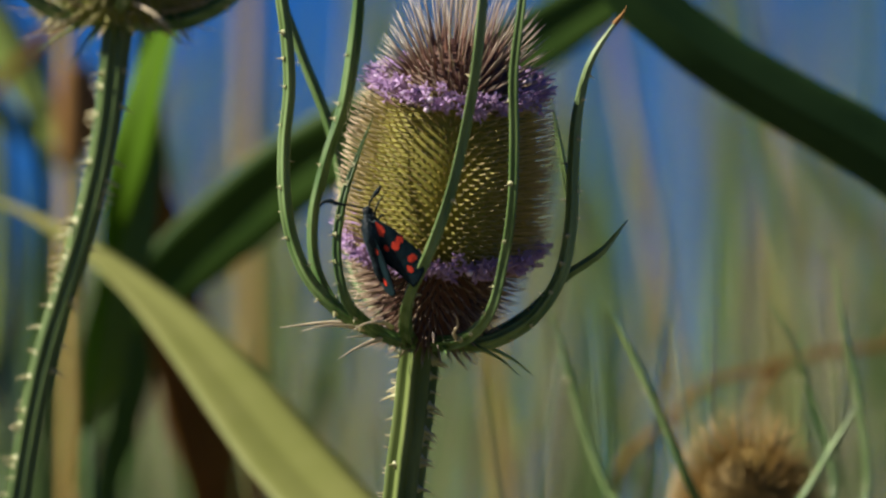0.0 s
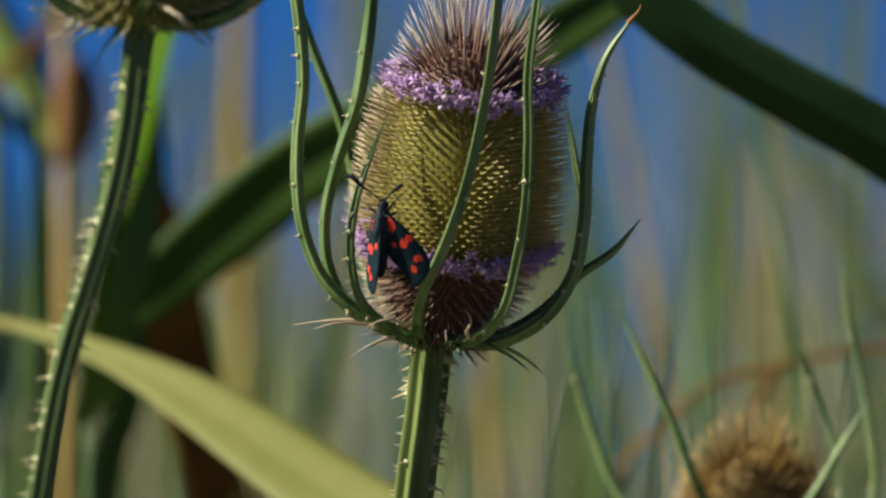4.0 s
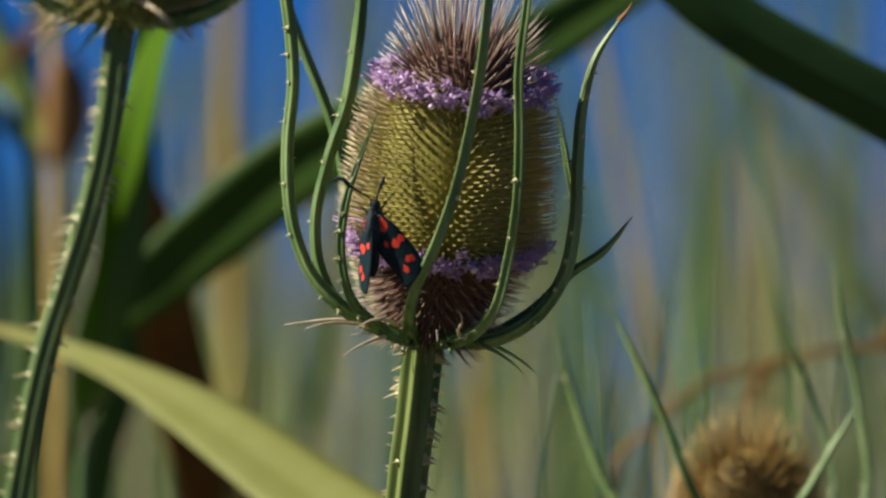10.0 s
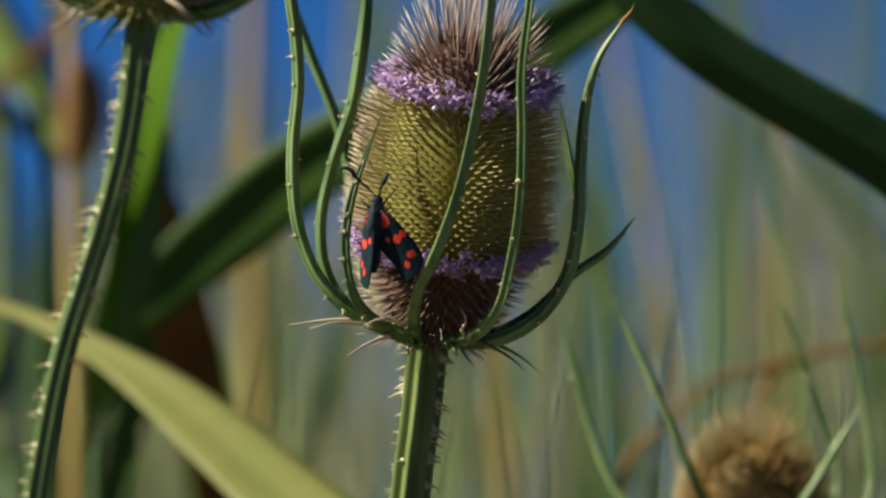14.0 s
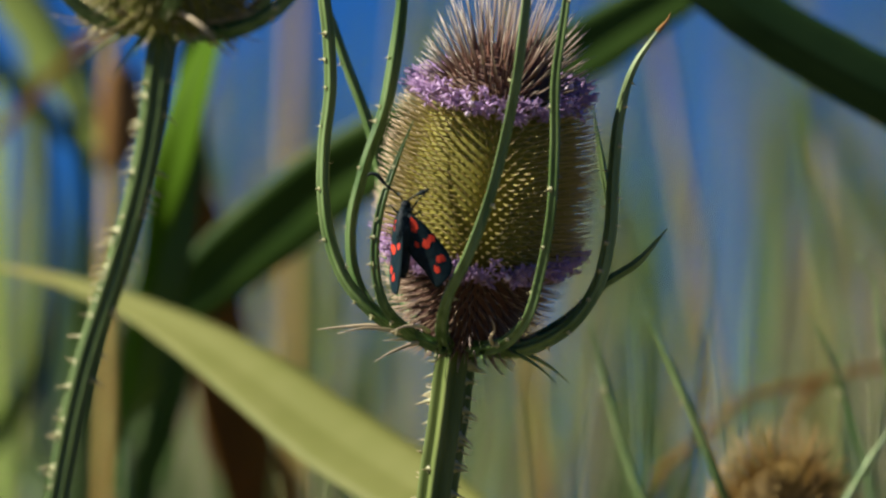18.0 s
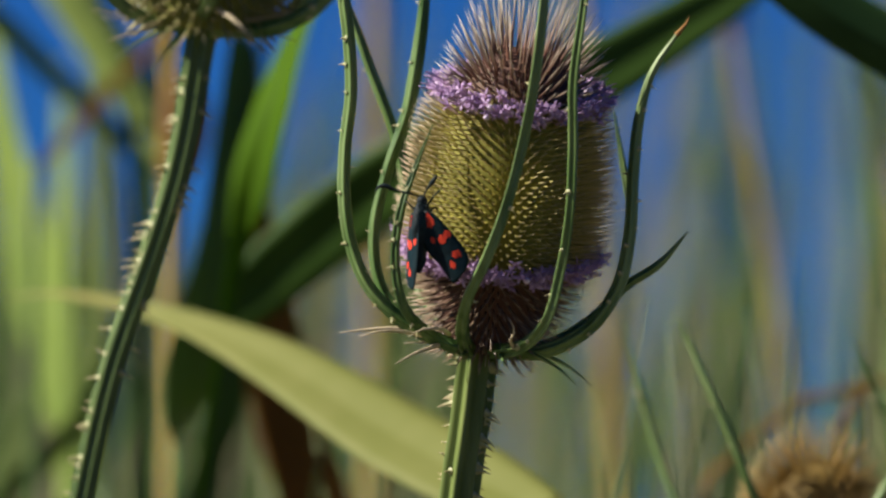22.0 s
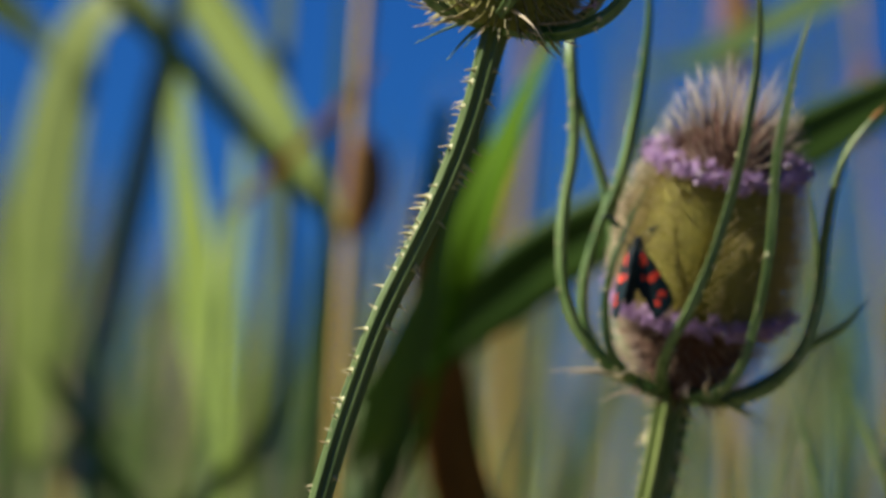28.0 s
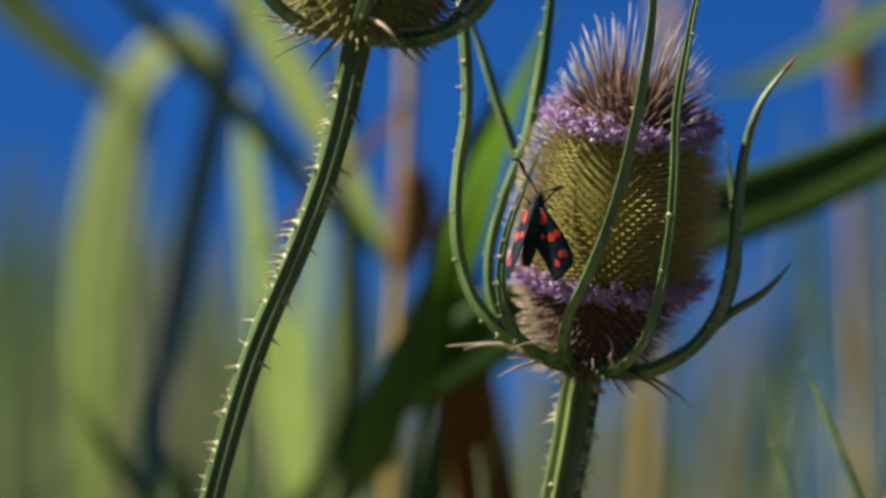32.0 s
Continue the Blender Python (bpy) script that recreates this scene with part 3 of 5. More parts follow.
    bract(rng, plant, [(2.7, 2.0, -1.6), (12.3, 0.0, -1.4), (20.1, 2.0, 3.3), (25.0, 6.0, 11.6), (26.4, 10.0, 21.9), (25.1, 10.0, 30.1), (22.9, 10.0, 42.3)], [1.1, 1.0, 0.95, 0.9, 0.8, 0.7, 0.1], 4)
    bract(rng, plant, [(2.7, 6.0, -1.6), (11.3, 3.0, -0.9), (19.1, 4.0, 3.6), (25.8, 6.0, 10.1), (31.6, 6.0, 14.1), (36.6, 6.0, 20.0)], [1.3, 1.2, 1.0, 0.95, 0.8, 0.1], 5)
    needle(plant, [(34.0, -8.0, 53.9), (35.2, -8.0, 55.3), (35.9, -8.0, 56.3), (36.2, -8.0, 57.3)], 0.55, M_NODE, "withered brown bract tip")
    # short dry needles below the head
    for a, b, r, label in (
        ([(-7.3, -8.0, -0.1), (-14.3, -10.0, 1.2), (-21.3, -10.0, 0.8), (-25.0, -10.0, 0.3)], None, 0.65, "pale dry needle"),
        ([(-7.3, -12.0, -0.8), (-13.3, -16.0, 0.4), (-17.7, -18.0, 0.3), (-21.2, -18.0, -0.7)], None, 0.55, "pale dry needle"),
        ([(-5.3, -10.0, -1.2), (-8.3, -15.0, -2.2), (-11.7, -18.0, -3.7), (-14.6, -19.0, -5.5)], None, 0.6, "brown dry needle"),
        ([(-7.3, -8.0, -1.1), (-10.3, -14.0, -1.3), (-13.3, -15.0, -1.6)], None, 0.5, ""),
        ([(-5.3, -14.0, 0.2), (-7.3, -20.0, 0.9), (-10.4, -23.0, 0.3), (-12.2, -24.0, -0.9)], None, 0.5, ""),
    ):
        needle(plant, a, r, M_DRY, label)
    needle(plant, [(6.7, -10.0, -2.2), (5.6, -18.0, -1.0), (6.2, -24.0, 1.3), (5.4, -25.0, 2.7)], 0.5, M_DRY, "curled dry needle")
    for a in ([(6.7, -4.0, -2.0), (10.7, -8.0, -3.6), (14.7, -10.0, -6.0), (17.2, -10.0, -8.4)], [(7.8, 4.0, -1.7), (11.8, 6.0, -2.8), (16.4, 7.0, -5.1), (19.9, 7.0, -8.1)], [(3.7, -8.0, -2.6), (4.2, -13.0, -4.3), (4.8, -15.0, -5.5)], [(-2.3, -8.0, -2.9), (-3.1, -14.0, -3.5), (-3.7, -17.0, -3.2)]):
        needle(plant, a, 0.6, M_BRACT)
    return plant


build_main_teasel()


# ---- the teasel beside it ----
NECK = mm(*(-48.0, -100.0, 48.5))


def build_side_teasel():
    rng = random.Random(23)
    foot = mm(-220, -90, -1600)
    plant = thing("teasel", foot, "tall teasel on a curved ridged stem set with pale thorns", "teasel", "teasels")
    pts = [NECK + Vector((0.0006, 0, 0.002)), NECK + Vector((0, 0, -0.002)), mm(-48.7, -100, 41.1), mm(-49.8, -100, 31.8), mm(-51.5, -100, 22.5), mm(-54.0, -100, 13.2), mm(-56.9, -100, 4.0), mm(-59.8, -100, -5.3), mm(-62.0, -100, -14.5), mm(-63.7, -100, -23.8), mm(-64.9, -100, -31.2), mm(-66.0, -100, -40.0), mm(-130, -96, -700), mm(-220, -90, -1640)]
    line = spline(pts, 420)
    radii = [1.66 + 0.45 * math.exp(-i / 6) + 4.0 * max(0, i - 40) / 380 for i in range(421)]  # a swollen neck
    stem = part("stem", tube(line, radii, 48, 6, 0.22, wobble=0.05), M_STEM_DEEP, plant)
    set_thorns(rng, stem, line, radii, 44, THORNS, 0.004, 0.03, (180, 195, 165, 180, 200, 0, 10, 270), 1.05, size=0.95)
    set_thorns(rng, stem, line, radii, 38, THORNS, 0.022, 0.066, (180, 200, 160, 180, 0, 10, 270, 240), 1.05, size=0.95)
    set_thorns(rng, stem, line, radii, 60, THORNS, 0.066, 0.9, None, 1.05)
    base = NECK + Vector((0.0002, 0, -0.0006))
    flower_head(rng, plant, base, Vector((0.06, -0.1, 1)), 62, 14.5, 1500, ((0.2, 0.3, 90, 0.02),), (M_SPINE_GREEN, M_SPINE_GREEN, M_SPINE_TOP), width=0.4, crown_parts=False, body_mat=M_BODY_GREEN, foot_width=0.66)
    n = (base - mm(0, 0, 0)) * 1000
    needle(plant, [(-45.0, -113.0, 50.0), (-42.6, -117.0, 48.6), (-40.2, -119.0, 46.8), (-38.2, -118.0, 44.4)], 0.45, M_DRY, "pale curled dry bract")
    for ways, rr, th in (
        ((-4, -4, 0, -12, -8, 2, -17, -9, 7, -19, -9, 26, -16, -8, 62), (1.6, 1.4, 1.2, 1.0, 0.1), 12),
        ((4, -5, -0.5, 12, -8, -0.2, 19, -9, 3.5, 25, -9, 14, 25, -6, 50), (1.8, 1.7, 1.4, 1.1, 0.1), 16),
        ((3, 5, 1, 14, 8, 4, 19, 10, 14, 20, 10, 40, 15, 9, 70), (1.6, 1.4, 1.2, 1.0, 0.1), 8),
        ((-3, 5, 1, -12, 10, 3, -17, 12, 12, -17, 12, 40, -20, 12, 66), (1.6, 1.4, 1.2, 1.0, 0.1), 8),
        ((0, -6, 1, 2, -15, 3, 4, -21, 12, 6, -22, 40, 8, -20, 70), (1.7, 1.5, 1.3, 1.1, 0.1), 10),
    ):
        pts = [(n.x, n.y, n.z)] + [(n.x + ways[i], n.y + ways[i + 1], n.z + ways[i + 2]) for i in range(0, 15, 3)]
        bract(rng, plant, pts, rr, th, sides=(0, 90, 180, 270))
    for x, y, z, s in ((-15, -6, -3, 0.6), (-16, -9, 0.5, 0.6), (-13, -4, 3, 0.55), (-8, -5, -8, 0.5), (10, -10, 1, 0.6), (-10, -12, -1, 0.5), (-3, -13, -4, 0.5), (12, -7, -5, 0.5), (7, -12, -3, 0.45), (-6, -14, 2, 0.5), (3, -14, 0.5, 0.5), (16, -5, -2, 0.45), (-12, -8, -2, 0.45), (-16, -4, 5, 0.5), (-14, -7, -6, 0.45), (-18, -6, 2, 0.5), (-5, -12, -6, 0.45), (9, -12, -2, 0.5), (14, -9, 2, 0.5), (1, -15, 3, 0.55), (-9, -12, 3, 0.5), (18, -4, 4, 0.45)):
        needle(plant, [(n.x + x * 0.2, n.y + y * 0.2, n.z + 1), (n.x + x * 0.6, n.y + y * 0.6, n.z + z * 0.4 + 0.5), (n.x + x, n.y + y, n.z + z)], s, M_BRACT if z < -5 else M_DRY)
    return plant


SIDE_TEASEL = build_side_teasel()


# ---- the small teasel behind ----
def build_small_teasel():
    rng = random.Random(31)
    foot = mm(105, 155, -1600)
    plant = thing("teasel", foot, "small brown seed head of a teasel behind thin upright bracts", "teasel", "teasels")
    base = mm(*(62.3, 145.0, -45.9))
    line = spline([base, mm(*(57.7, 145.0, -53.2)), mm(75, 150, -400), mm(105, 155, -1630)], 40)
    part("stem", tube(line, [2.6, 2.8, 3.5, 5.0], 12, 6, 0.12), M_STEM, plant)
    flower_head(rng, plant, base, Vector((0.04, -0.5, 1)), 29, 10.8, 1700, (), (M_SPINE_GOLD, M_SPINE_GOLD, M_SPINE_GOLD), 7.0, 0.24, False, M_BODY_GOLD, crown_shape=(0.3, 1.25, 1.0, 0.95, 0.45))
    for pts, r in (
        ([(57.8, 135.0, -37.5), (51.2, 122.0, -26.5), (46.1, 120.0, -14.3), (40.6, 120.0, -2.1), (34.9, 122.0, 9.9)], 0.95),
        ([(58.9, 160.0, -37.9), (38.0, 168.0, -29.3), (31.3, 172.0, -14.3), (27.3, 172.0, -0.5), (24.4, 172.0, 11.0)], 0.85),
        ([(61.2, 135.0, -38.0), (72.7, 120.0, -28.7), (79.5, 122.0, -17.6), (84.6, 122.0, -9.4)], 0.9),
        ([(61.2, 160.0, -37.9), (81.3, 172.0, -28.1), (78.1, 176.0, -9.6), (73.0, 176.0, 4.3), (68.9, 176.0, 12.3)], 0.85),
        ([(61.3, 150.0, -38.3), (86.9, 160.0, -29.4), (85.9, 162.0, -7.7), (82.5, 162.0, 9.5), (80.8, 162.0, 19.8), (78.0, 162.0, 23.8)], 0.95),
    ):
        bract(rng, plant, pts, [r * 1.3, r * 1.1, r, r * 0.9, 0.12], 3)
    return plant


build_small_teasel()


# ---- reeds ----
def reed(label, stem_pts, stem_r, stem_mat, leaves, nodes=()):
    """A reed: a jointed stalk down to the ground, with its leaves."""
    foot = mm(*stem_pts[-1])
    foot.z = 0.0
    plant = thing("reed", foot, label, "reed", "reeds")
    line = spline([mm(*p) for p in stem_pts], 50)
    part("stalk", tube(line, stem_r, 10, wobble=0.06), stem_mat, plant)
    for pts, r in nodes:
        part("sheath", tube(spline([mm(*p) for p in pts], 14), r, 12, wobble=0.1), M_NODE, plant, "brown withered leaf sheath")
    made = []
    for pts, half, face, mat, name, *rest in leaves:
        ln = spline([mm(*p) for p in pts], 44)
        made.append(part("leaf", blade(ln, half, face, *rest), mat, plant, name, origin=ln[0]))
    return plant, made


# tan stalk with a brown sheath and broad leaves bent over
_, tan = reed("tall tan reed with a brown sheath, an arching olive leaf and its shaded edge",
    [(-109.0, 700.0, 230.0), (-107.7, 700.0, 170.0), (-107.0, 700.0, 117.0), (-106.5, 700.0, 91.0), (-106.5, 700.0, 57.0), (-105.8, 700.0, 24.0), (-105.0, 700.0, -2.5), (-110, 700, -100), (-330, 700, -1630)], [2.0, 2.6, 3.6, 4.2, 4.4, 4.6, 5.0, 6.0], M_STALK,
    [([(-109.2, 706.0, 76.7), (-116.5, 735.0, 86.5), (-127.2, 775.0, 101.9), (-142.2, 825.0, 122.2), (-160.9, 880.0, 146.0), (-180.3, 930.0, 169.5), (-198.2, 960.0, 188.9)], [3, 9.5, 13, 15, 15.5, 14, 4], (-0.75, -0.62, -0.1), M_LEAF_OLIVE, "olive green leaf", 0.3),
     # added dark strip that stands for the olive leaf's shaded lower edge
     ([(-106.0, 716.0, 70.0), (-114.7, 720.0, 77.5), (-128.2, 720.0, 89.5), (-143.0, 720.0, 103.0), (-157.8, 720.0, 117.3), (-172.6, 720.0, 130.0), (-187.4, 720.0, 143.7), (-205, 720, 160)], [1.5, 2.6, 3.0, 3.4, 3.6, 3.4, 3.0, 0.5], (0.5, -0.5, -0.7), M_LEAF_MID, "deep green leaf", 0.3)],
    [([(-105.6, 697.0, 99.0), (-105.2, 697.0, 86.0), (-106.1, 697.0, 71.0)], (3.4, 4.3, 4.6, 4.3, 3.4)), ([(-102.5, 703.0, 102.0), (-100.0, 704.0, 93.0), (-99.6, 704.0, 84.0), (-102.5, 703.0, 72.0)], (1.0, 2.6, 3.2, 2.6, 0.6))])

_, bent = reed("reed with a long broad leaf bent over at its top",
    [(-212.0, 970.0, 16.0), (-211.5, 970.0, -10.0), (-214, 970, -60), (-400, 970, -900), (-420, 970, -1630)], [2.0, 5.4, 5.4, 6, 6.5], M_STALK,
    [([(-212.0, 970.0, 4.0), (-213.8, 970.0, 35.0), (-214.6, 970.0, 62.0), (-213.9, 970.0, 89.0), (-210.8, 970.0, 118.0), (-207.5, 970.0, 138.0), (-202.5, 968.0, 153.0), (-194.0, 964.0, 161.0), (-184.0, 960.0, 159.0), (-172.0, 955.0, 149.0)], [10, 14, 16, 17, 17, 16, 14, 11, 8, 1], (-0.85, -0.55, 0.1), M_LEAF_OLIVE, "olive green leaf bent over", 0.12, 0.4, (-0.4, -0.8, 0.4))])

_, green = reed("green reed with a broad dark leaf leaning across",
    [(-84.4, 420.0, 10.0), (-84.6, 420.0, -0.9), (-83.9, 420.0, -28.0), (-80, 420, -700), (-90, 420, -1630)], [0.8, 5, 5.2, 5.4, 6], M_STALK_GREEN,
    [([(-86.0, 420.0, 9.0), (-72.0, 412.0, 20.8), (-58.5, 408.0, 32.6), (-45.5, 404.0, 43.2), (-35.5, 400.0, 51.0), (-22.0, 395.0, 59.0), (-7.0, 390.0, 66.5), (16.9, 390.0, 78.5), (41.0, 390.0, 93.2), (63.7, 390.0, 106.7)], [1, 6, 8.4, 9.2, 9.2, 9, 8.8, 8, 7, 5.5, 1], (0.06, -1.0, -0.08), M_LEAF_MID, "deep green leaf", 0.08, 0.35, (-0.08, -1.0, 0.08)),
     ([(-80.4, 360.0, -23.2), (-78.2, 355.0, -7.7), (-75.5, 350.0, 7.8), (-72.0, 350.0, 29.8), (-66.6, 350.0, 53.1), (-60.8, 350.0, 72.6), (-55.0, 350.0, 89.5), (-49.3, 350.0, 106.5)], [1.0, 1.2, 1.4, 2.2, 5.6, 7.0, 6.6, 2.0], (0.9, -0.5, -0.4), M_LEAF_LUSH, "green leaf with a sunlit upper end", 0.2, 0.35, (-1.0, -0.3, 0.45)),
     # the lush leaf's shaded lower part, built as a separate blade in darker green
     ([(-84.0, 416.0, -6.0), (-80.4, 388.0, -7.0), (-78.6, 368.0, -1.0), (-77.2, 362.0, 11.0), (-73.9, 360.0, 22.7), (-70.5, 360.0, 37.1), (-68.8, 360.0, 56.7), (-67.4, 360.0, 76.3), (-66.5, 360.0, 95.0)], [1.2, 2.6, 5.2, 6.4, 6.6, 6.0, 4.8, 3.2, 0.6], (0.6, -0.8, -0.3), M_LEAF, "dark green leaf turned from the sun", 0.2)])

reed("reed with a hanging withered dark brown leaf",
    [(-50.8, 520.0, -84.5), (-53.6, 520.0, -113.2), (-50, 520, -1000), (-50, 520, -1630)], [3, 4, 5, 6], M_STALK,
    [([(-50.8, 520.0, -84.5), (-52.5, 520.0, -50.0), (-56.0, 520.0, -20.0), (-62.0, 520.0, -4.0), (-66.6, 520.0, 16.0), (-70.4, 518.0, 34.0), (-74.0, 514.0, 52.0), (-77.5, 510.0, 68.0)], [10, 10, 9.6, 9.0, 8.4, 7.6, 6.4, 1.5], (-0.1, -1, 0.2), M_LEAF_DEAD, "withered dark brown leaf", 0.3, 0.4, (0.2, -1, 0.2), 0.1)])

YELLOW_REED, yellow = reed("reed with a broad yellowing leaf arching over",
    [(14.4, 160.0, -40.2), (17.3, 165.0, -51.0), (30, 200, -700), (35, 220, -1630)], [0.8, 3.5, 5, 6], M_STALK_GREEN,
    [([(-116.0, 340.0, 16.7), (-106.9, 330.0, 16.9), (-95.7, 315.0, 15.1), (-77.9, 290.0, 10.1), (-58.0, 260.0, 1.7), (-41.3, 235.0, -8.1), (-25.3, 212.0, -18.8), (-9.7, 190.0, -27.9), (8.8, 165.0, -37.3)], [0.3, 1.4, 2.6, 4.2, 6.6, 8.4, 9.4, 9.2, 5.0], (-0.07, -0.8, 0.6), M_LEAF_YELLOW, "yellow-green sunlit leaf", 0.02)])

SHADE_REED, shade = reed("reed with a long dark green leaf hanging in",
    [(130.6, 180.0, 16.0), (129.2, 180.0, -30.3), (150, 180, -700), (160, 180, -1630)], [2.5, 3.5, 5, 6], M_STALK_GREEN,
    [([(129.4, 180.0, 18.3), (107.5, 180.0, 38.0), (92.2, 180.0, 47.6), (72.7, 180.0, 57.8), (56.5, 180.0, 67.1), (41.4, 180.0, 78.7), (26.3, 180.0, 92.7), (12.4, 180.0, 109.1)], [7.2, 7.5, 7.3, 6.8, 6.4, 5.9, 4.6, 1.0], (-0.4, 0.8, 0.5), M_LEAF_SHADED, "dark green leaf seen from its shaded side", 0.2)])

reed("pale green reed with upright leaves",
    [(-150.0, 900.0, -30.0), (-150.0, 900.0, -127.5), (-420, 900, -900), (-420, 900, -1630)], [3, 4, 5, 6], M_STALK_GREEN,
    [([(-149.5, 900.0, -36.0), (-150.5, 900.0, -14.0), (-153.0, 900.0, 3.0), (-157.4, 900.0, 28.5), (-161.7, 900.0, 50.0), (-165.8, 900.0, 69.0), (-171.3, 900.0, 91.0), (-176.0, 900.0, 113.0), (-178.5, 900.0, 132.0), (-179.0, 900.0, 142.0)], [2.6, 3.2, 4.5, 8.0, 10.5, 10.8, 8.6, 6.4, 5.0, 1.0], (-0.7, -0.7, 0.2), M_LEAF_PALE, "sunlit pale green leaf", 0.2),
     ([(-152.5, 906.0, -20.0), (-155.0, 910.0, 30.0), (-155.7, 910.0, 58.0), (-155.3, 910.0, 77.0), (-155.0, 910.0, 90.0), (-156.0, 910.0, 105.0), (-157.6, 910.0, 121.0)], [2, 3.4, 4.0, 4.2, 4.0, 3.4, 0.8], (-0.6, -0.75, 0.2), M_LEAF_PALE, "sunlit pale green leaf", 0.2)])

reed("reed with long shaded leaves tinted blue as by sky light",
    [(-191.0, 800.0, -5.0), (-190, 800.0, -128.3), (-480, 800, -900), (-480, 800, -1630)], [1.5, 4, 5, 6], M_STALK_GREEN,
    [([(-191.0, 800.0, -8.0), (-190.4, 800.0, 11.4), (-188.9, 800.0, 31.0), (-184.0, 800.0, 66.5), (-179.3, 800.0, 102.0), (-174.0, 800.0, 136.0), (-170.0, 800.0, 158.0)], [3, 4, 4.6, 5, 5, 4.6, 1], (0.5, -0.8, 0.3), M_LEAF_SKY_TINT, "bluish leaf in shade", 0.2)])

reed("slim reed with dark sky-tinted and straw-green leaves",
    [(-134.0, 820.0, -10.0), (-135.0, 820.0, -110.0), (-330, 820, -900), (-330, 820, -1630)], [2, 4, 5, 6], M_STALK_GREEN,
    [([(-134.0, 820.0, -14.0), (-131.5, 820.0, 14.0), (-130.4, 820.0, 38.0), (-130.6, 820.0, 60.0), (-133.0, 820.0, 82.0), (-136.0, 820.0, 98.0)], [2.4, 3.4, 3.8, 3.6, 2.8, 0.6], (0.8, -0.6, -0.1), M_LEAF_SKY_TINT, "dark bluish leaf", 0.2),
     ([(-139.0, 860.0, -14.0), (-142.0, 860.0, 12.0), (-140.3, 860.0, 47.0), (-140.0, 860.0, 84.0), (-141.2, 860.0, 106.0), (-143.0, 860.0, 170.0), (-142.0, 860.0, 205.0)], [2.6, 3.0, 3.2, 3.2, 3.0, 2.6, 0.6], (-0.4, -0.9, 0.1), M_LEAF_OLIVE, "straw-green upright leaf", 0.2),
     ([(-134.5, 835.0, -12.0), (-124.5, 835.0, 30.0), (-122.0, 835.0, 75.0), (-121.0, 835.0, 120.0), (-123.0, 835.0, 170.0)], [2, 2.6, 2.6, 2.2, 0.5], (-0.3, -0.9, 0.2), M_LEAF, "narrow green leaf", 0.2)])

reed("reed with dark leaves leaning low across its neighbours",
    [(-150.0, 700.0, -40.0), (-150.0, 700.0, -118.4), (-330, 700, -900), (-330, 700, -1630)], [2, 4, 5, 6], M_STALK_GREEN,
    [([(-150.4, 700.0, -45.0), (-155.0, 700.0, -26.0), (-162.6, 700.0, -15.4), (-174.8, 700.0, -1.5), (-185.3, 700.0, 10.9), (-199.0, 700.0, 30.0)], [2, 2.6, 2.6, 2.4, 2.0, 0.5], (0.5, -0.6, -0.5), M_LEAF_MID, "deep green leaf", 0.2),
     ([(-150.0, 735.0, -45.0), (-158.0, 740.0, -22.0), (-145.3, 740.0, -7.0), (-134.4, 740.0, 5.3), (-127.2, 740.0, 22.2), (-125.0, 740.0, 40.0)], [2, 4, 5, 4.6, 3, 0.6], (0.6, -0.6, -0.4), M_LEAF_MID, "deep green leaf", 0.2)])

reed("thin reed with a narrow rusty leaf across it",
    [(-141.4, 650.0, 72.8), (-139.4, 650.0, -11.2), (-160, 650, -900), (-160, 650, -1630)], [1.2, 2.4, 4, 5], M_STALK_GREEN,
    [([(-141.4, 650.0, 68.8), (-131.3, 650.0, 80.2), (-118.7, 650.0, 94.4), (-106.2, 650.0, 108.7), (-98.9, 650.0, 119.3)], [0.6, 1.5, 1.8, 1.6, 0.4], (-0.5, -0.8, -0.2), M_LEAF_DEAD, "narrow rusty dry leaf", 0.2)])

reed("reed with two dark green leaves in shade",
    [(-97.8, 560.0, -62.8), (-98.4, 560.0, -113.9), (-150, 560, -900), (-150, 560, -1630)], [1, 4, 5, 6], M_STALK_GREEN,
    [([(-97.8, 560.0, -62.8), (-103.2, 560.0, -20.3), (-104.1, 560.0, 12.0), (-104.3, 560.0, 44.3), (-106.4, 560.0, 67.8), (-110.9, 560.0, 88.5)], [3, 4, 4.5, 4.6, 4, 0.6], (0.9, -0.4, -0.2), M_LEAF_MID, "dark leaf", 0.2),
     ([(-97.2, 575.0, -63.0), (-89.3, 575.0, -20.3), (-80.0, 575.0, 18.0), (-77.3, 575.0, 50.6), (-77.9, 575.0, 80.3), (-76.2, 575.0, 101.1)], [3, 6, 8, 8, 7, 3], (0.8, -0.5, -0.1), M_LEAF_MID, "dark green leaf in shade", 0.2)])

reed("reed with a green leaf hanging over",
    [(77.2, 760.0, 173.9), (101.8, 760.0, 14.9), (120, 760, -900), (120, 760, -1630)], [1, 4, 5, 6], M_STALK_GREEN,
    [([(77.2, 760.0, 173.9), (47.4, 760.0, 169.1), (28.0, 760.0, 158.0), (8.7, 760.0, 145.3), (-7.6, 760.0, 136.9), (-24.1, 760.0, 133.5)], [4, 5, 6, 6, 5, 0.6], (-0.35, -0.8, 0.45), M_LEAF, "green leaf", 0.2)])

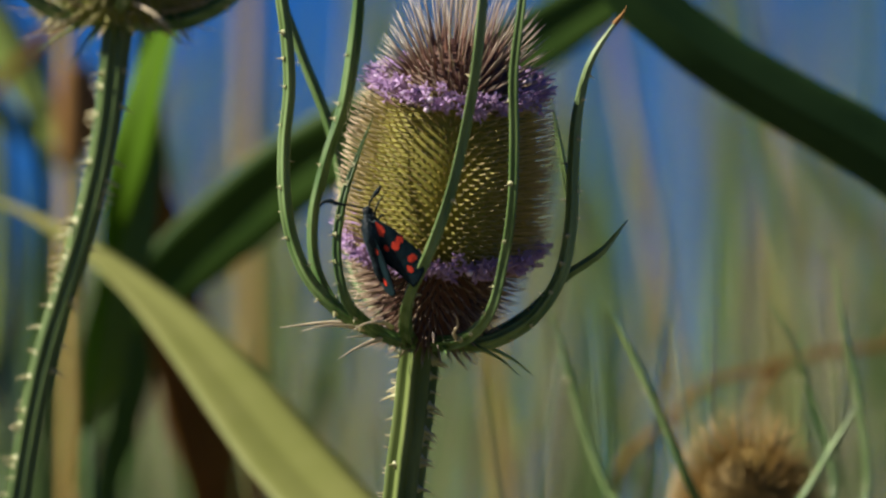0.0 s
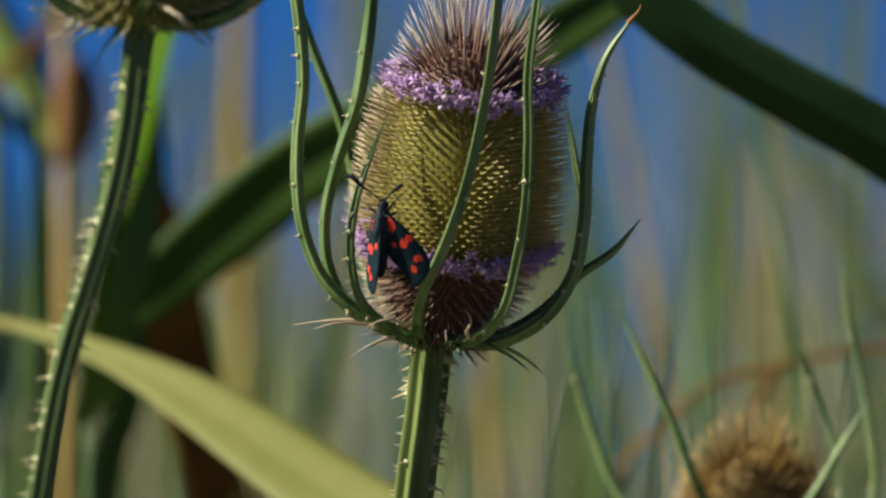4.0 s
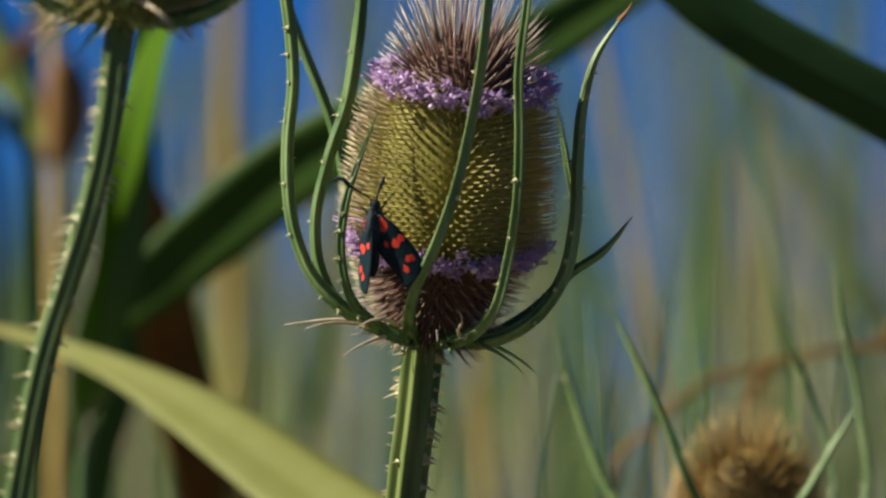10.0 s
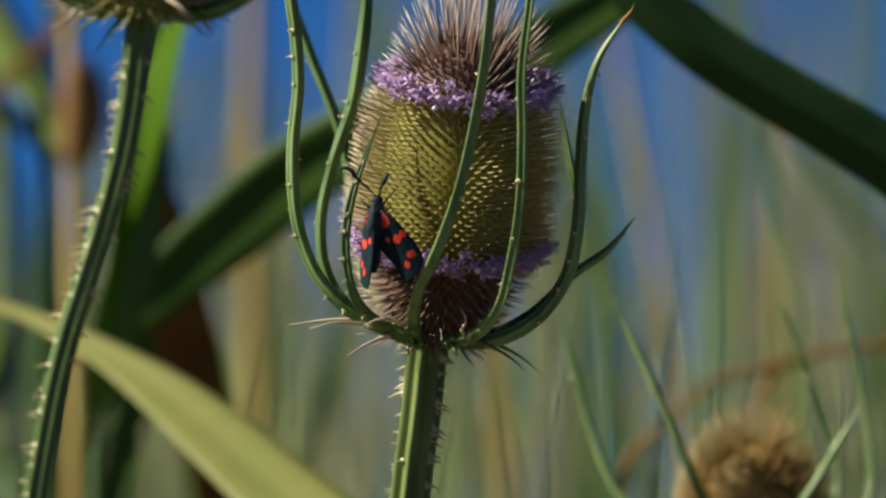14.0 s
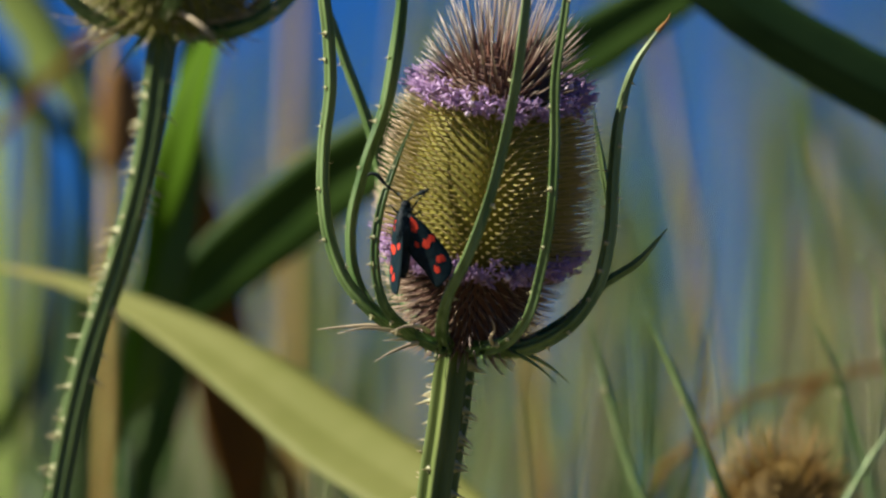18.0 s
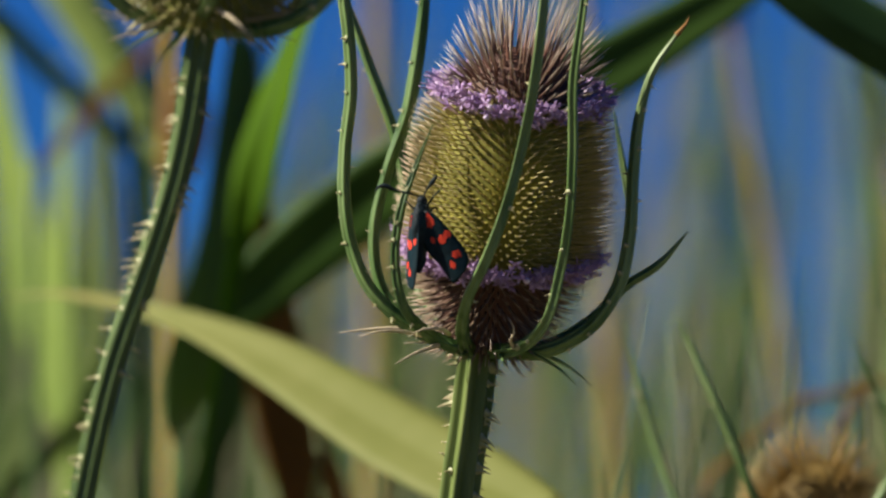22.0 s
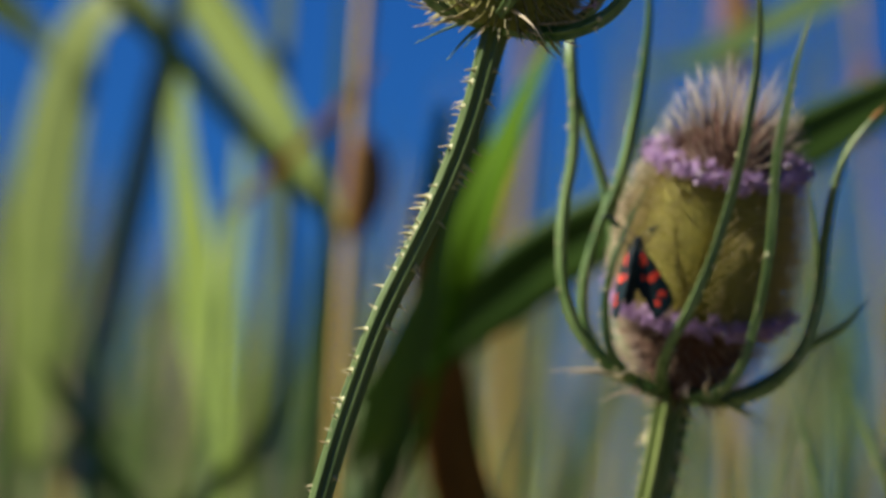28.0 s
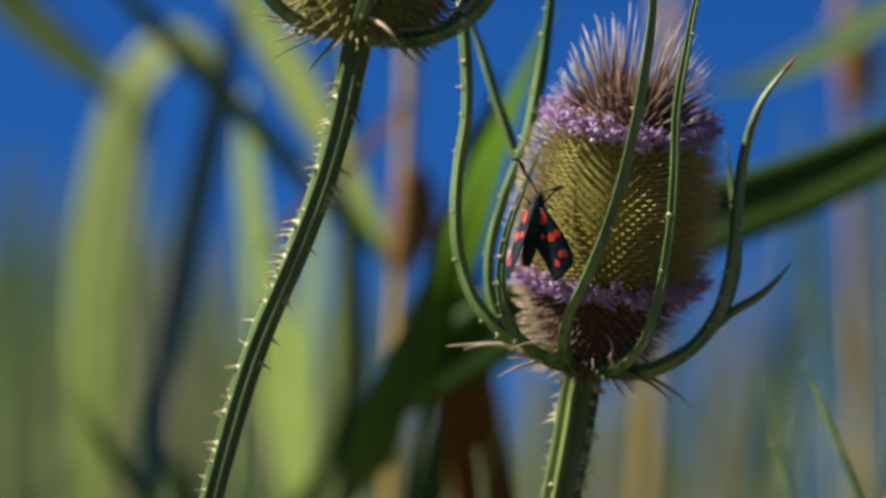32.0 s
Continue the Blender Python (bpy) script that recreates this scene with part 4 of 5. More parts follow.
# the sun misses this leaf, so its brightness comes from the paler colour
reed("reed with a leaf drooping from its top, paled as if sunlit",
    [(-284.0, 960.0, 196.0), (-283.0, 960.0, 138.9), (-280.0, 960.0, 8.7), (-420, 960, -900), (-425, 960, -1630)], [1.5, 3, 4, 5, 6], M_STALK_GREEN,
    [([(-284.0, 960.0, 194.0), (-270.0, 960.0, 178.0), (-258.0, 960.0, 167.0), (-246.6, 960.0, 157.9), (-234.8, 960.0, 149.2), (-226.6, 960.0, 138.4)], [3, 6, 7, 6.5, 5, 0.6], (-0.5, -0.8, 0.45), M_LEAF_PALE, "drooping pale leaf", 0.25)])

reed("slim green reed with narrow upright leaves",
    [(-200.0, 1050.0, -60.0), (-200.0, 1050.0, -127.5), (-380, 1050, -900), (-380, 1050, -1630)], [2, 4, 5, 6], M_STALK_GREEN,
    [([(-200.0, 1050.0, -60.0), (-205.0, 1050.0, -20.0), (-212.0, 1050.0, 20.0), (-226.0, 1050.0, 48.0)], [3, 4, 4, 0.8], (0.5, -0.7, -0.1), M_LEAF, "green leaf", 0.2),
     ([(-199.0, 1060.0, -60.0), (-186.0, 1060.0, -10.0), (-176.0, 1060.0, 22.0), (-172.0, 1060.0, 55.0)], [3, 4, 4, 0.8], (-0.2, -0.95, 0.1), M_LEAF_OLIVE, "olive leaf", 0.2)])

def bare_stalk(pts, radii, nodes):
    plant, _ = reed("dry tan reed stalk, bare of leaves", pts, radii, M_STALK, [], nodes)
    return plant


bare_stalk([(45.0, 1300.0, 240.0), (53.5, 1300.0, 183.0), (60.5, 1300.0, 142.0), (70.5, 1300.0, 88.0), (78.5, 1300.0, 43.0), (84.0, 1300.0, 10.0), (230, 1300, -700), (235, 1300, -1630)], [1.8, 2.4, 2.6, 2.8, 3.2, 4, 5],
    [([(54.5, 1295.0, 192.0), (55.0, 1295.0, 178.0), (58.0, 1295.0, 166.0)], (3.6, 5.6, 4.2))])
bare_stalk([(-4.0, 1200.0, 240.0), (0.0, 1200.0, 200.0), (4.0, 1200.0, 150.0), (12.0, 1200.0, 60.0), (18.0, 1200.0, -20.0), (80, 1200, -700), (85, 1200, -1630)], [2.0, 2.8, 3.0, 3.2, 3.6, 5, 6],
    [([(-1.9, 1200.0, 212.0), (4.0, 1200.0, 195.0), (3.6, 1200.0, 176.0)], (4.0, 8.5, 4.2))])
bare_stalk([(125.5, 1500.0, 134.0), (127.7, 1500.0, 91.1), (130.0, 1500.0, 28.0), (132.2, 1500.0, -39.5), (170, 1500, -700), (175, 1500, -1630)], [1.0, 4.5, 5.0, 5.2, 5.6, 7],
    [([(133.2, 1500.0, -52.0), (133.9, 1500.0, -66.0), (134.8, 1500.0, -84.0)], (5.4, 5.9, 5.6))])
bare_stalk([(-84.7, 1500.0, 253.7), (-83.0, 1500.0, 197.0), (-83.7, 1500.0, 140.4), (-81.9, 1500.0, 72.7), (-80.4, 1500.0, -39.9), (-130, 1500, -700), (-130, 1500, -1630)], [3.4, 4.4, 4.6, 4.8, 5, 6.0, 7],
    [([(-83.0, 1500.0, -52.0), (-84.5, 1500.0, -66.0), (-86.5, 1500.0, -84.0)], (5.4, 5.9, 5.6))])


# ---- thin grass between the reeds ----
def grass_tuft(seed, tops, mat, label):
    """Thin grass blades from the ground to the given tops (mm)."""
    rng = random.Random(seed)
    mid = sum((Vector(p) for p in tops), Vector()) / len(tops)
    tuft = thing("grass_tuft", mm(mid.x, mid.y, -1600), label, "grass", "grass tufts")
    for x, y, z in tops:
        foot = (mid.x + rng.uniform(-8, 8), mid.y + rng.uniform(-8, 8), -1615)
        bow = rng.uniform(-14, 14)
        pts = [foot, (x * 0.3 + foot[0] * 0.7, y, -900), (x + bow, y, z - 90), (x + bow * 0.5, y, z - 40), (x, y, z)]
        line = spline([mm(*p) for p in pts], 40)
        part("blade", blade(line, [1.6, 1.6, 1.5, 1.5, 1.4, 1.2, 0.15], (rng.uniform(-0.6, 0.3), -0.9, 0.1), 0.3, 0.25), mat, tuft)


grass_tuft(3, [(52.5, 330.0, 35.3), (54.8, 330.0, 19.9), (48.0, 320.0, 9.2), (60.3, 340.0, 15.1)], M_LEAF_MID, "thin green grass blades behind the flower head")
grass_tuft(4, [(82.0, 300.0, 18.6), (79.4, 310.0, 8.9), (89.4, 320.0, 4.1), (94.0, 320.0, 24.6)], M_GRASS_PALE, "thin pale grass blades beside the small teasel")
grass_tuft(5, [(11.9, 400.0, 1.3), (3.6, 410.0, -3.8), (18.3, 400.0, -6.8), (24.9, 390.0, 6.3)], M_GRASS_PALE, "thin pale grass blades behind the stem")
grass_tuft(6, [(-37.1, 450.0, 15.1), (-41.9, 450.0, 5.4), (-31.8, 460.0, 7.1)], M_GRASS_PALE, "thin straw-coloured grass blades")
grass_tuft(7, [(39.4, 500.0, 29.7), (43.7, 500.0, 15.5), (35.4, 510.0, 7.2), (50.0, 520.0, 33.5)], M_LEAF, "thin green grass blades among the reeds")
grass_tuft(9, [(52.8, 260.0, 29.8), (49.8, 250.0, 17.7), (29.6, 240.0, 19.5), (33.4, 250.0, 15.1), (37.6, 220.0, -3.9), (64.0, 330.0, 32.7)], M_GRASS_TEAL, "bluish green grass blades among the reeds")
grass_tuft(10, [(85.7, 600.0, 37.7), (91.6, 600.0, 25.6), (81.9, 620.0, 20.4), (96.9, 560.0, 26.9)], M_LEAF, "green grass blades farther back")
grass_tuft(11, [(-29.5, 650.0, 13.7), (-25.0, 640.0, -2.0), (-41.8, 640.0, 4.4), (-17.0, 600.0, -12.0)], M_LEAF_OLIVE, "olive grass blades farther back")
grass_tuft(12, [(15.6, 520.0, 9.2), (8.1, 500.0, -8.4), (25.8, 540.0, 0.9)], M_LEAF, "green grass blades behind the stem")
grass_tuft(13, [(-227.1, 900.0, 64.6), (-232.7, 900.0, 39.1), (-188.8, 1000.0, 59.1), (-154.0, 1000.0, 76.0), (-140.3, 950.0, 47.2), (-206.1, 800.0, 23.8)], M_GRASS_PALE, "pale grass blades between the reeds")
grass_tuft(8, [(-40.6, 300.0, 9.6), (-46.8, 310.0, -0.7), (-36.2, 310.0, -5.3)], M_GRASS_PALE, "thin pale grass blades among the reeds")


# ---- bent dry stem ----
def build_dry_stem():
    pts = [(150.3, 420.0, 14.1), (107.9, 420.0, 11.1), (82.3, 418.0, 7.2), (60.5, 415.0, 0.3), (48.2, 412.0, -9.2), (41.4, 410.0, -22.7), (37.3, 410.0, -41.6), (80, 410, -500), (85, 410, -1630)]
    plant = thing("dry_stem", mm(85, 410, -1600), "bent reddish brown dead stem among the reeds", "stem")
    line = spline([mm(*p) for p in pts], 60)
    part("stalk", tube(line, [0.9, 1.1, 1.2, 1.5, 1.9, 2.1, 2.4, 2.8], 10, wobble=0.1), M_TWIG, plant)
    for a, b, c in (((107.9, 420.0, 11.1), (112.2, 418.0, 18.1), (119.8, 410.0, 25.9)), ((82.3, 418.0, 7.2), (76.7, 415.0, 0.3), (73.5, 405.0, -9.3))):
        part("side_shoot", tube(spline([mm(*a), mm(*b), mm(*c)], 10), [1.2, 0.9, 0.3], 6), M_TWIG, plant)


build_dry_stem()


# ---- far reed bed ----
# where the bed stands thick: sideways slope from the path's start, spread, share
STANDS = ((-0.165, 0.02, 1.1), (-0.13, 0.02, 1.5), (-0.104, 0.015, 1.5), (-0.08, 0.014, 1.2), (-0.056, 0.01, 0.8), (-0.034, 0.01, 0.8), (-0.008, 0.008, 0.6),
          (0.011, 0.005, 0.5), (0.029, 0.009, 0.18), (0.047, 0.009, 0.8), (0.061, 0.006, 0.5), (0.085, 0.014, 0.8), (0.115, 0.02, 0.8))


def build_far_reeds():
    """A deep bed of stalks and leaves, thick and thin by turns, with gaps of sky between them."""
    rng = random.Random(47)
    for name, mat, count, label in (("far_reeds", M_FAR_TAN, 680, "far dry tan reed stalks"), ("far_reeds", M_FAR_GREEN, 1010, "far green reed leaves and stalks")):
        verts, faces = [], []
        for made in range(count):
            y = rng.uniform(1.3, 2.6) if made % 6 == 0 else rng.uniform(3.2, 11.0)
            mid, spread, _ = rng.choices(STANDS, [w * d for m, w, d in STANDS])[0]
            u = rng.gauss(mid, spread * 0.6) if rng.random() < 0.72 else rng.uniform(-0.19, 0.14)
            low, high, usual = 0.0, 0.14, 0.055
            if u < -0.125:
                low, high, usual = 0.04, 0.1, 0.082
            elif u < -0.095:
                low, high, usual = 0.03, 0.086, 0.066
            elif u < -0.06:
                low, high, usual = 0.02, 0.075, 0.05
            elif u < -0.02:
                low, high, usual = 0.03, 0.1, 0.046
            x = u * (1.2 + y)
            h = 1.556 + (y + 1.2) * rng.triangular(low, high, usual)
            w = rng.uniform(0.0014, 0.0034) * (1.0 if mat is M_FAR_TAN else 1.5) * (0.7 + 0.09 * y)
            lean, bow = rng.gauss(0, 0.02), rng.gauss(0, 0.04)
            if mat is M_FAR_GREEN and rng.random() < 0.4:
                lean, bow = rng.gauss(0, 0.05), rng.gauss(0, 0.25)
            x -= (lean * h + bow) * 0.8
            b = len(verts)
            for k in range(13):
                f = 1 - (1 - k / 12) ** 2.5
                c = Vector((x + lean * h * f + bow * f ** 3, y, h * f - 0.03))
                r = w * (1 - 0.85 * f ** 40)
                for a in range(4):
                    verts.append(c + Vector((r * math.cos(a * 1.5708), 0.4 * r * math.sin(a * 1.5708), 0)))
            for k in range(12):
                for a in range(4):
                    faces.append((b + k * 4 + a, b + k * 4 + (a + 1) % 4, b + k * 4 + 4 + (a + 1) % 4, b + k * 4 + 4 + a))
        me = mesh_of(name, verts, faces, mat)
        tagged(new(name, me), label, "reeds", kind="stuff")


build_far_reeds()


# ---- the burnet moth ----
def build_moth():
    place = mm(*(-8.8, -24.0, 17.1))
    moth = thing("moth", place, "black burnet moth with red wing spots clinging to the head", "moth")
    M = lambda x, y, z: place + Vector((x, y, z)) / 1000
    line = spline([M(0.2, -1.2, 3.6), M(0.1, -1.6, 2.0), M(0, -1.7, 0.0), M(-0.2, -1.2, -3), M(-0.4, -0.8, -8.5)], 20)
    part("body", tube(line, [0.9, 1.55, 1.75, 1.5, 1.2, 1.1, 0.5], 16, wobble=0.3), M_FUR, moth, "furry black body with a blue sheen")
    rng = random.Random(71)
    verts, faces, tips = [], [], []
    for i in range(260):  # the fur
        k = rng.uniform(0, 9.0)
        p = line[int(k)].lerp(line[int(k) + 1], k % 1)
        out = Vector((rng.gauss(0, 1), rng.gauss(-0.6, 1), rng.gauss(0.1, 0.5))).normalized()
        spine_into(verts, faces, tips, p + out * 0.0013, (out + Vector((0, 0, -0.5))).normalized(), Vector((0, 0, -0.2)), rng.uniform(0.0005, 0.0011), 0.00009)
    tagged(part("fur", mesh_of("fur", verts, faces, None, tips), M_FUR, moth), kind="stuff")
    line = spline([M(0.2, -1.2, 3.4), M(0.25, -1.4, 4.1), M(0.3, -1.3, 5.0)], 8)
    part("head", tube(line, [0.6, 0.95, 0.9, 0.35], 12, wobble=0.1), M_FUR, moth)
    feelers = []
    for name, pts in (("antenna", [(0.0, -1.4, 4.7), (-1.6, -1.8, 5.4), (-4.5, -2.0, 6.4), (-6.3, -2.0, 7.3), (-7.2, -2, 7.1), (-7.7, -2, 6.5)]), ("antenna", [(0.5, -1.4, 4.8), (0.9, -2.0, 5.9), (1.7, -2.6, 7.2), (2.6, -2.8, 8.6)])):
        line = spline([M(*p) for p in pts], 16)
        feelers.append(part(name, tube(line, [0.15, 0.15, 0.17, 0.22, 0.42, 0.36, 0.15], 8), M_FUR, moth, origin=line[0]))
    for pts in ([(1.0, -1.0, 3.0), (2.4, -1.5, 5.0), (3.7, -0.6, 6.3)], [(1.1, -0.8, 1.8), (2.6, -1.7, 2.9), (3.0, -0.5, 2.2)], [(1.2, -0.6, -0.6), (3.6, -1.4, -1.2), (5.2, 0.2, -1.4)], [(-1.0, -1.0, 2.6), (-2.0, -1.6, 3.6), (-2.8, -0.4, 4.2)]):
        part("leg", tube(spline([M(*p) for p in pts], 10), [0.2, 0.16, 0.1], 6), M_FUR, moth)
    wings = []
    for side, spin, tilt in ((-1, 0, 66), (1, 24, -10)):
        hinge = M(side * 0.45, -2.15, 2.1)
        turn = Matrix.Rotation(radians(-spin * side), 3, "Y") @ Matrix.Rotation(radians(tilt * side), 3, "Z")

        def at(s, d, lift=0.0):
            """A place on the wing: s along it from the root, d out from its inner edge; mm."""
            bulge = -0.5 * math.sin(math.pi * min(1, max(0, d / 5.0)))
            return hinge + turn @ (Vector((side * (d - 1.2), bulge - 0.25 - 0.02 * s - lift, -0.93 * s)) / 1000)

        def inner(s):
            return 0.15 - (1.2 if side > 0 else 0.3) * math.sin(math.pi * min(1, s / 10.5)) + (0.9 * ((s - 9) / 5.6) ** 2 if s > 9 else 0)

        def outer(s):
            return 1.9 + 3.5 * min(1, s / 9.5) ** 0.6 - (3.7 * ((s - 11.2) / 3.4) ** 2 if s > 11.2 else 0)

        bm = bmesh.new()
        tops, lows = [], []
        for i in range(25):
            s = 14.6 * i / 24
            top, low = [], []
            for k in range(9):
                d = inner(s) + (outer(s) - inner(s)) * k / 8
                top.append(bm.verts.new(at(s, d, 0.08)))
                low.append(bm.verts.new(at(s, d, -0.08)))
            tops.append(top)
            lows.append(low)
        for i in range(24):
            for k in range(8):
                bm.faces.new((tops[i][k], tops[i][k + 1], tops[i + 1][k + 1], tops[i + 1][k]))
                bm.faces.new((lows[i][k], lows[i + 1][k], lows[i + 1][k + 1], lows[i][k + 1]))
            bm.faces.new((tops[i][0], tops[i + 1][0], lows[i + 1][0], lows[i][0]))
            bm.faces.new((tops[i + 1][8], tops[i][8], lows[i][8], lows[i + 1][8]))
        for i in (0, 24):
            for k in range(8):
                bm.faces.new((tops[i][k], lows[i][k], lows[i][k + 1], tops[i][k + 1]))
        bmesh.ops.recalc_face_normals(bm, faces=bm.faces)
        wing = part("forewing", bm, M_WING, moth, "blue-black forewing with red spots", origin=hinge)
        for s, d, rs, rd in ((2.1, 1.6, 1.4, 0.85), (5.6, 0.9, 0.6, 0.4), (6.2, 2.5, 0.8, 0.75), (5.7, 3.6, 0.7, 0.7), (9.9, 3.7, 0.8, 0.8), (11.4, 2.4, 0.75, 0.5)):
            bm = bmesh.new()
            rim = [bm.verts.new(at(s + rs * math.cos(a * 0.4488) * (1 + 0.28 * math.sin(a * 2.1 + s) + 0.14 * math.sin(a * 4.7 + d * 3)), min(outer(s) - 0.1, d + rd * math.sin(a * 0.4488)), 0.1)) for a in range(14)]
            mid = bm.verts.new(at(s, d, 0.12))
            under = [bm.verts.new(v.co - turn @ Vector((0, -0.00005, 0))) for v in rim]
            for k in range(14):
                j = (k + 1) % 14
                bm.faces.new((rim[k], rim[j], mid))
                bm.faces.new((rim[j], rim[k], under[k], under[j]))
            bmesh.ops.recalc_face_normals(bm, faces=bm.faces)
            part("spot", bm, M_RED, wing, "vermilion spot", smooth=False)
        wings.append(wing)
    return moth, wings, feelers


MOTH, WINGS, FEELERS = build_moth()


# ---- a small fly ----
def build_fly():
    p = mm(300, -20, 60)
    fly = thing("fly", p, "tiny dark fly on the wing", "fly")
    part("body", tube(spline([p + Vector((-0.0006, 0, 0.0002)), p, p + Vector((0.0006, 0, -0.0002))], 6), [0.1, 0.35, 0.4, 0.3, 0.1], 8), M_FLY, fly)
    for s in (-1, 1):
        part("wing", blade([p + Vector((0.0001 * k, s * 0.0003 * k, 0.0001 * k)) for k in range(4)], [0.1, 0.3, 0.25, 0.05], (0, 0, 1), 0.1, 0.03), M_FLY, fly)
    return fly


FLY = build_fly()


# ---- what moves ----
def swing(pivot, rest, dx, dy, dz, turn, pitch=0.0):
    """The pose of a thing that rests at the place rest, moved by mm and turned by degrees about the y axis (and x) at the pivot."""
    r = Matrix.Rotation(radians(turn), 4, "Y") @ Matrix.Rotation(radians(pitch), 4, "X")
    return Matrix.Translation(Vector((dx, dy, dz)) / 1000) @ Matrix.Translation(pivot) @ r @ Matrix.Translation(-pivot) @ Matrix.Translation(rest)


def motions():
    rest = SIDE_TEASEL.location.copy()
    walk(SIDE_TEASEL, [(t, swing(NECK, rest, dx, 0, dz, turn)) for t, dx, dz, turn in (
        (0, -0.7, -0.8, -0.31),
        (0.5, -0.1, -0.9, -0.36),
        (1, -0.7, 0.4, -0.31),
        (1.5, -1.0, 0.7, 0.30),
        (2, -1.6, 0.1, 0.42),
        (2.5, -2.8, -0.8, 0.15),
        (3, -1.3, -1.6, -0.33),
        (3.5, 0.2, -2.0, -0.47),
        (5.5, -0.6, 0.3, 0.20),
        (6, 0.0, 0.0, 0.00),
        (6.5, 0.5, -0.4, -0.35),
        (7, 1.2, -0.9, -0.67),
        (7.5, 1.9, -1.3, -0.84),
        (8, 1.8, -1.4, -0.67),
        (8.5, 0.0, -1.1, -0.41),
        (9, -1.3, -0.8, -0.06),
        (9.5, -1.1, -0.9, 0.14),
        (10, -1.3, -1.1, 0.07),
        (10.5, 0.1, -1.1, 0.08),
        (11, 0.4, -0.8, 0.09),
        (11.5, 0.1, -0.1, 0.07),
        (12, 0.1, 0.5, 0.02),
        (12.5, 0.7, 0.4, -0.02),
        (13, 1.3, 0.4, 0.22),
        (13.5, 1.1, 0.6, 0.27),
        (15.5, 2.6, -0.7, 0.04),
        (16, 0.5, -0.5, -0.16),
        (16.5, 0.3, -1.2, -0.14),
        (17, 2.0, -1.6, 0.05),
        (17.5, 1.3, -2.3, -0.15),
        (18, 0.0, -2.9, -0.54),
        (18.5, 2.3, -2.9, -0.25),
        (19, 2.2, -2.3, -0.26),
        (19.5, 0.7, -1.2, -0.13),
        (20, 0.6, -0.9, -0.36),
        (20.5, 2.6, -1.3, 0.05),
        (21, 2.8, -2.0, 0.22),
        (21.5, 2.1, -2.1, 0.45),
        (22, 4.1, -1.6, 1.25),
        (22.5, 4.9, -1.0, 1.55),
        (23, 4.0, -0.9, 1.62),
        (23.5, 5.0, -0.5, 1.49),
        (24, 7.4, -0.3, 1.54),
        (24.5, 7.1, -0.1, 1.18),
        (25, 7.6, 0.9, 1.42),
        (25.5, 9.1, 1.9, 1.76),
        (27.5, 9.4, 10.2, 4.69),
        (28, 11.4, 9.6, 4.49),
        (28.5, 14.1, 6.8, 4.29),
        (29, 15.8, 3.6, 4.29),
        (29.5, 13.1, 0.3, 3.74),
        (30, 12.0, -1.8, 3.69),
        (30.5, 10.9, -2.3, 2.79),
        (31, 13.0, -2.3, 2.39),
        (31.5, 14.5, -3.3, 2.39),
        (32, 13.7, -1.9, 2.49),
    )])
    leaf = yellow[0]
    pivot, rest = mm(*(-58.0, 260.0, 1.7)) - ORIGIN[YELLOW_REED.name], leaf.location.copy()
    walk(leaf, [(t, swing(pivot, rest, dx, 0, dz, turn)) for t, dx, dz, turn in (
        (0, 0.9, 10.6, 17.19),
        (1, 3.0, 7.7, 16.11),
        (1.5, 1.6, 2.2, 13.68),
        (2, -2.5, -16.8, -3.25),
        (2.5, -5.0, -19.0, -5.56),
        (3, -4.7, -4.2, 1.92),
        (3.5, -2.5, -3.1, 1.74),
        (5.5, -3.4, -5.6, -1.76),
        (6, -0.0, -0.0, 0.00),
        (7, -1.4, 3.6, -2.69),
        (7.5, -1.6, 2.9, -2.86),
        (8, -2.9, 2.6, -0.70),
        (9, -2.2, -7.3, 0.89),
        (10, -0.6, -5.6, 2.02),
        (11, 0.8, 0.4, 3.02),
        (12, -2.0, -6.4, 5.93),
        (13, -5.1, -8.4, 9.12),
        (13.5, -7.3, -5.7, 8.14),
        (15.5, -3.0, 3.2, 3.80),
        (16, -4.6, 4.5, 2.57),
        (17, -2.7, 6.0, 2.72),
        (18, -3.7, 7.5, 2.08),
        (19, -2.5, 6.0, 3.30),
        (20, -1.5, 6.9, 0.14),
        (21, -0.0, 6.5, -1.08),
        (22, -0.5, 6.6, -1.85),
        (23, 0.2, 10.1, -1.28),
        (23.5, 5.0, 9.4, 0.19),
        (24, 19.4, 15.6, 1.84),
        (24.5, 31.3, 15.3, 4.08),
        (25, 47.8, 15.6, 6.92),
        (25.5, 53.0, 16.8, 4.66),
        (27.5, 82.0, 21.3, -7.41),
        (28, 173.8, 25.2, -8.21),
        (28.5, 208.8, 25.6, -9.01),
        (32, 196.2, 15.6, -2.91),
    )])
    leaf = green[0]
    rest = leaf.location.copy()
    walk(leaf, [(t, swing(rest, rest, 0, 0, 0, turn)) for t, turn in ((0, 0), (10, 0.6), (20, 0), (28.5, 0), (29.6, 1), (30.2, 6), (30.6, 9), (31, 11), (31.5, 9), (32, 4))])
    leaf = shade[0]
    pivot, rest = mm(*(61.1, 180.0, 64.8)) - ORIGIN[SHADE_REED.name], leaf.location.copy()
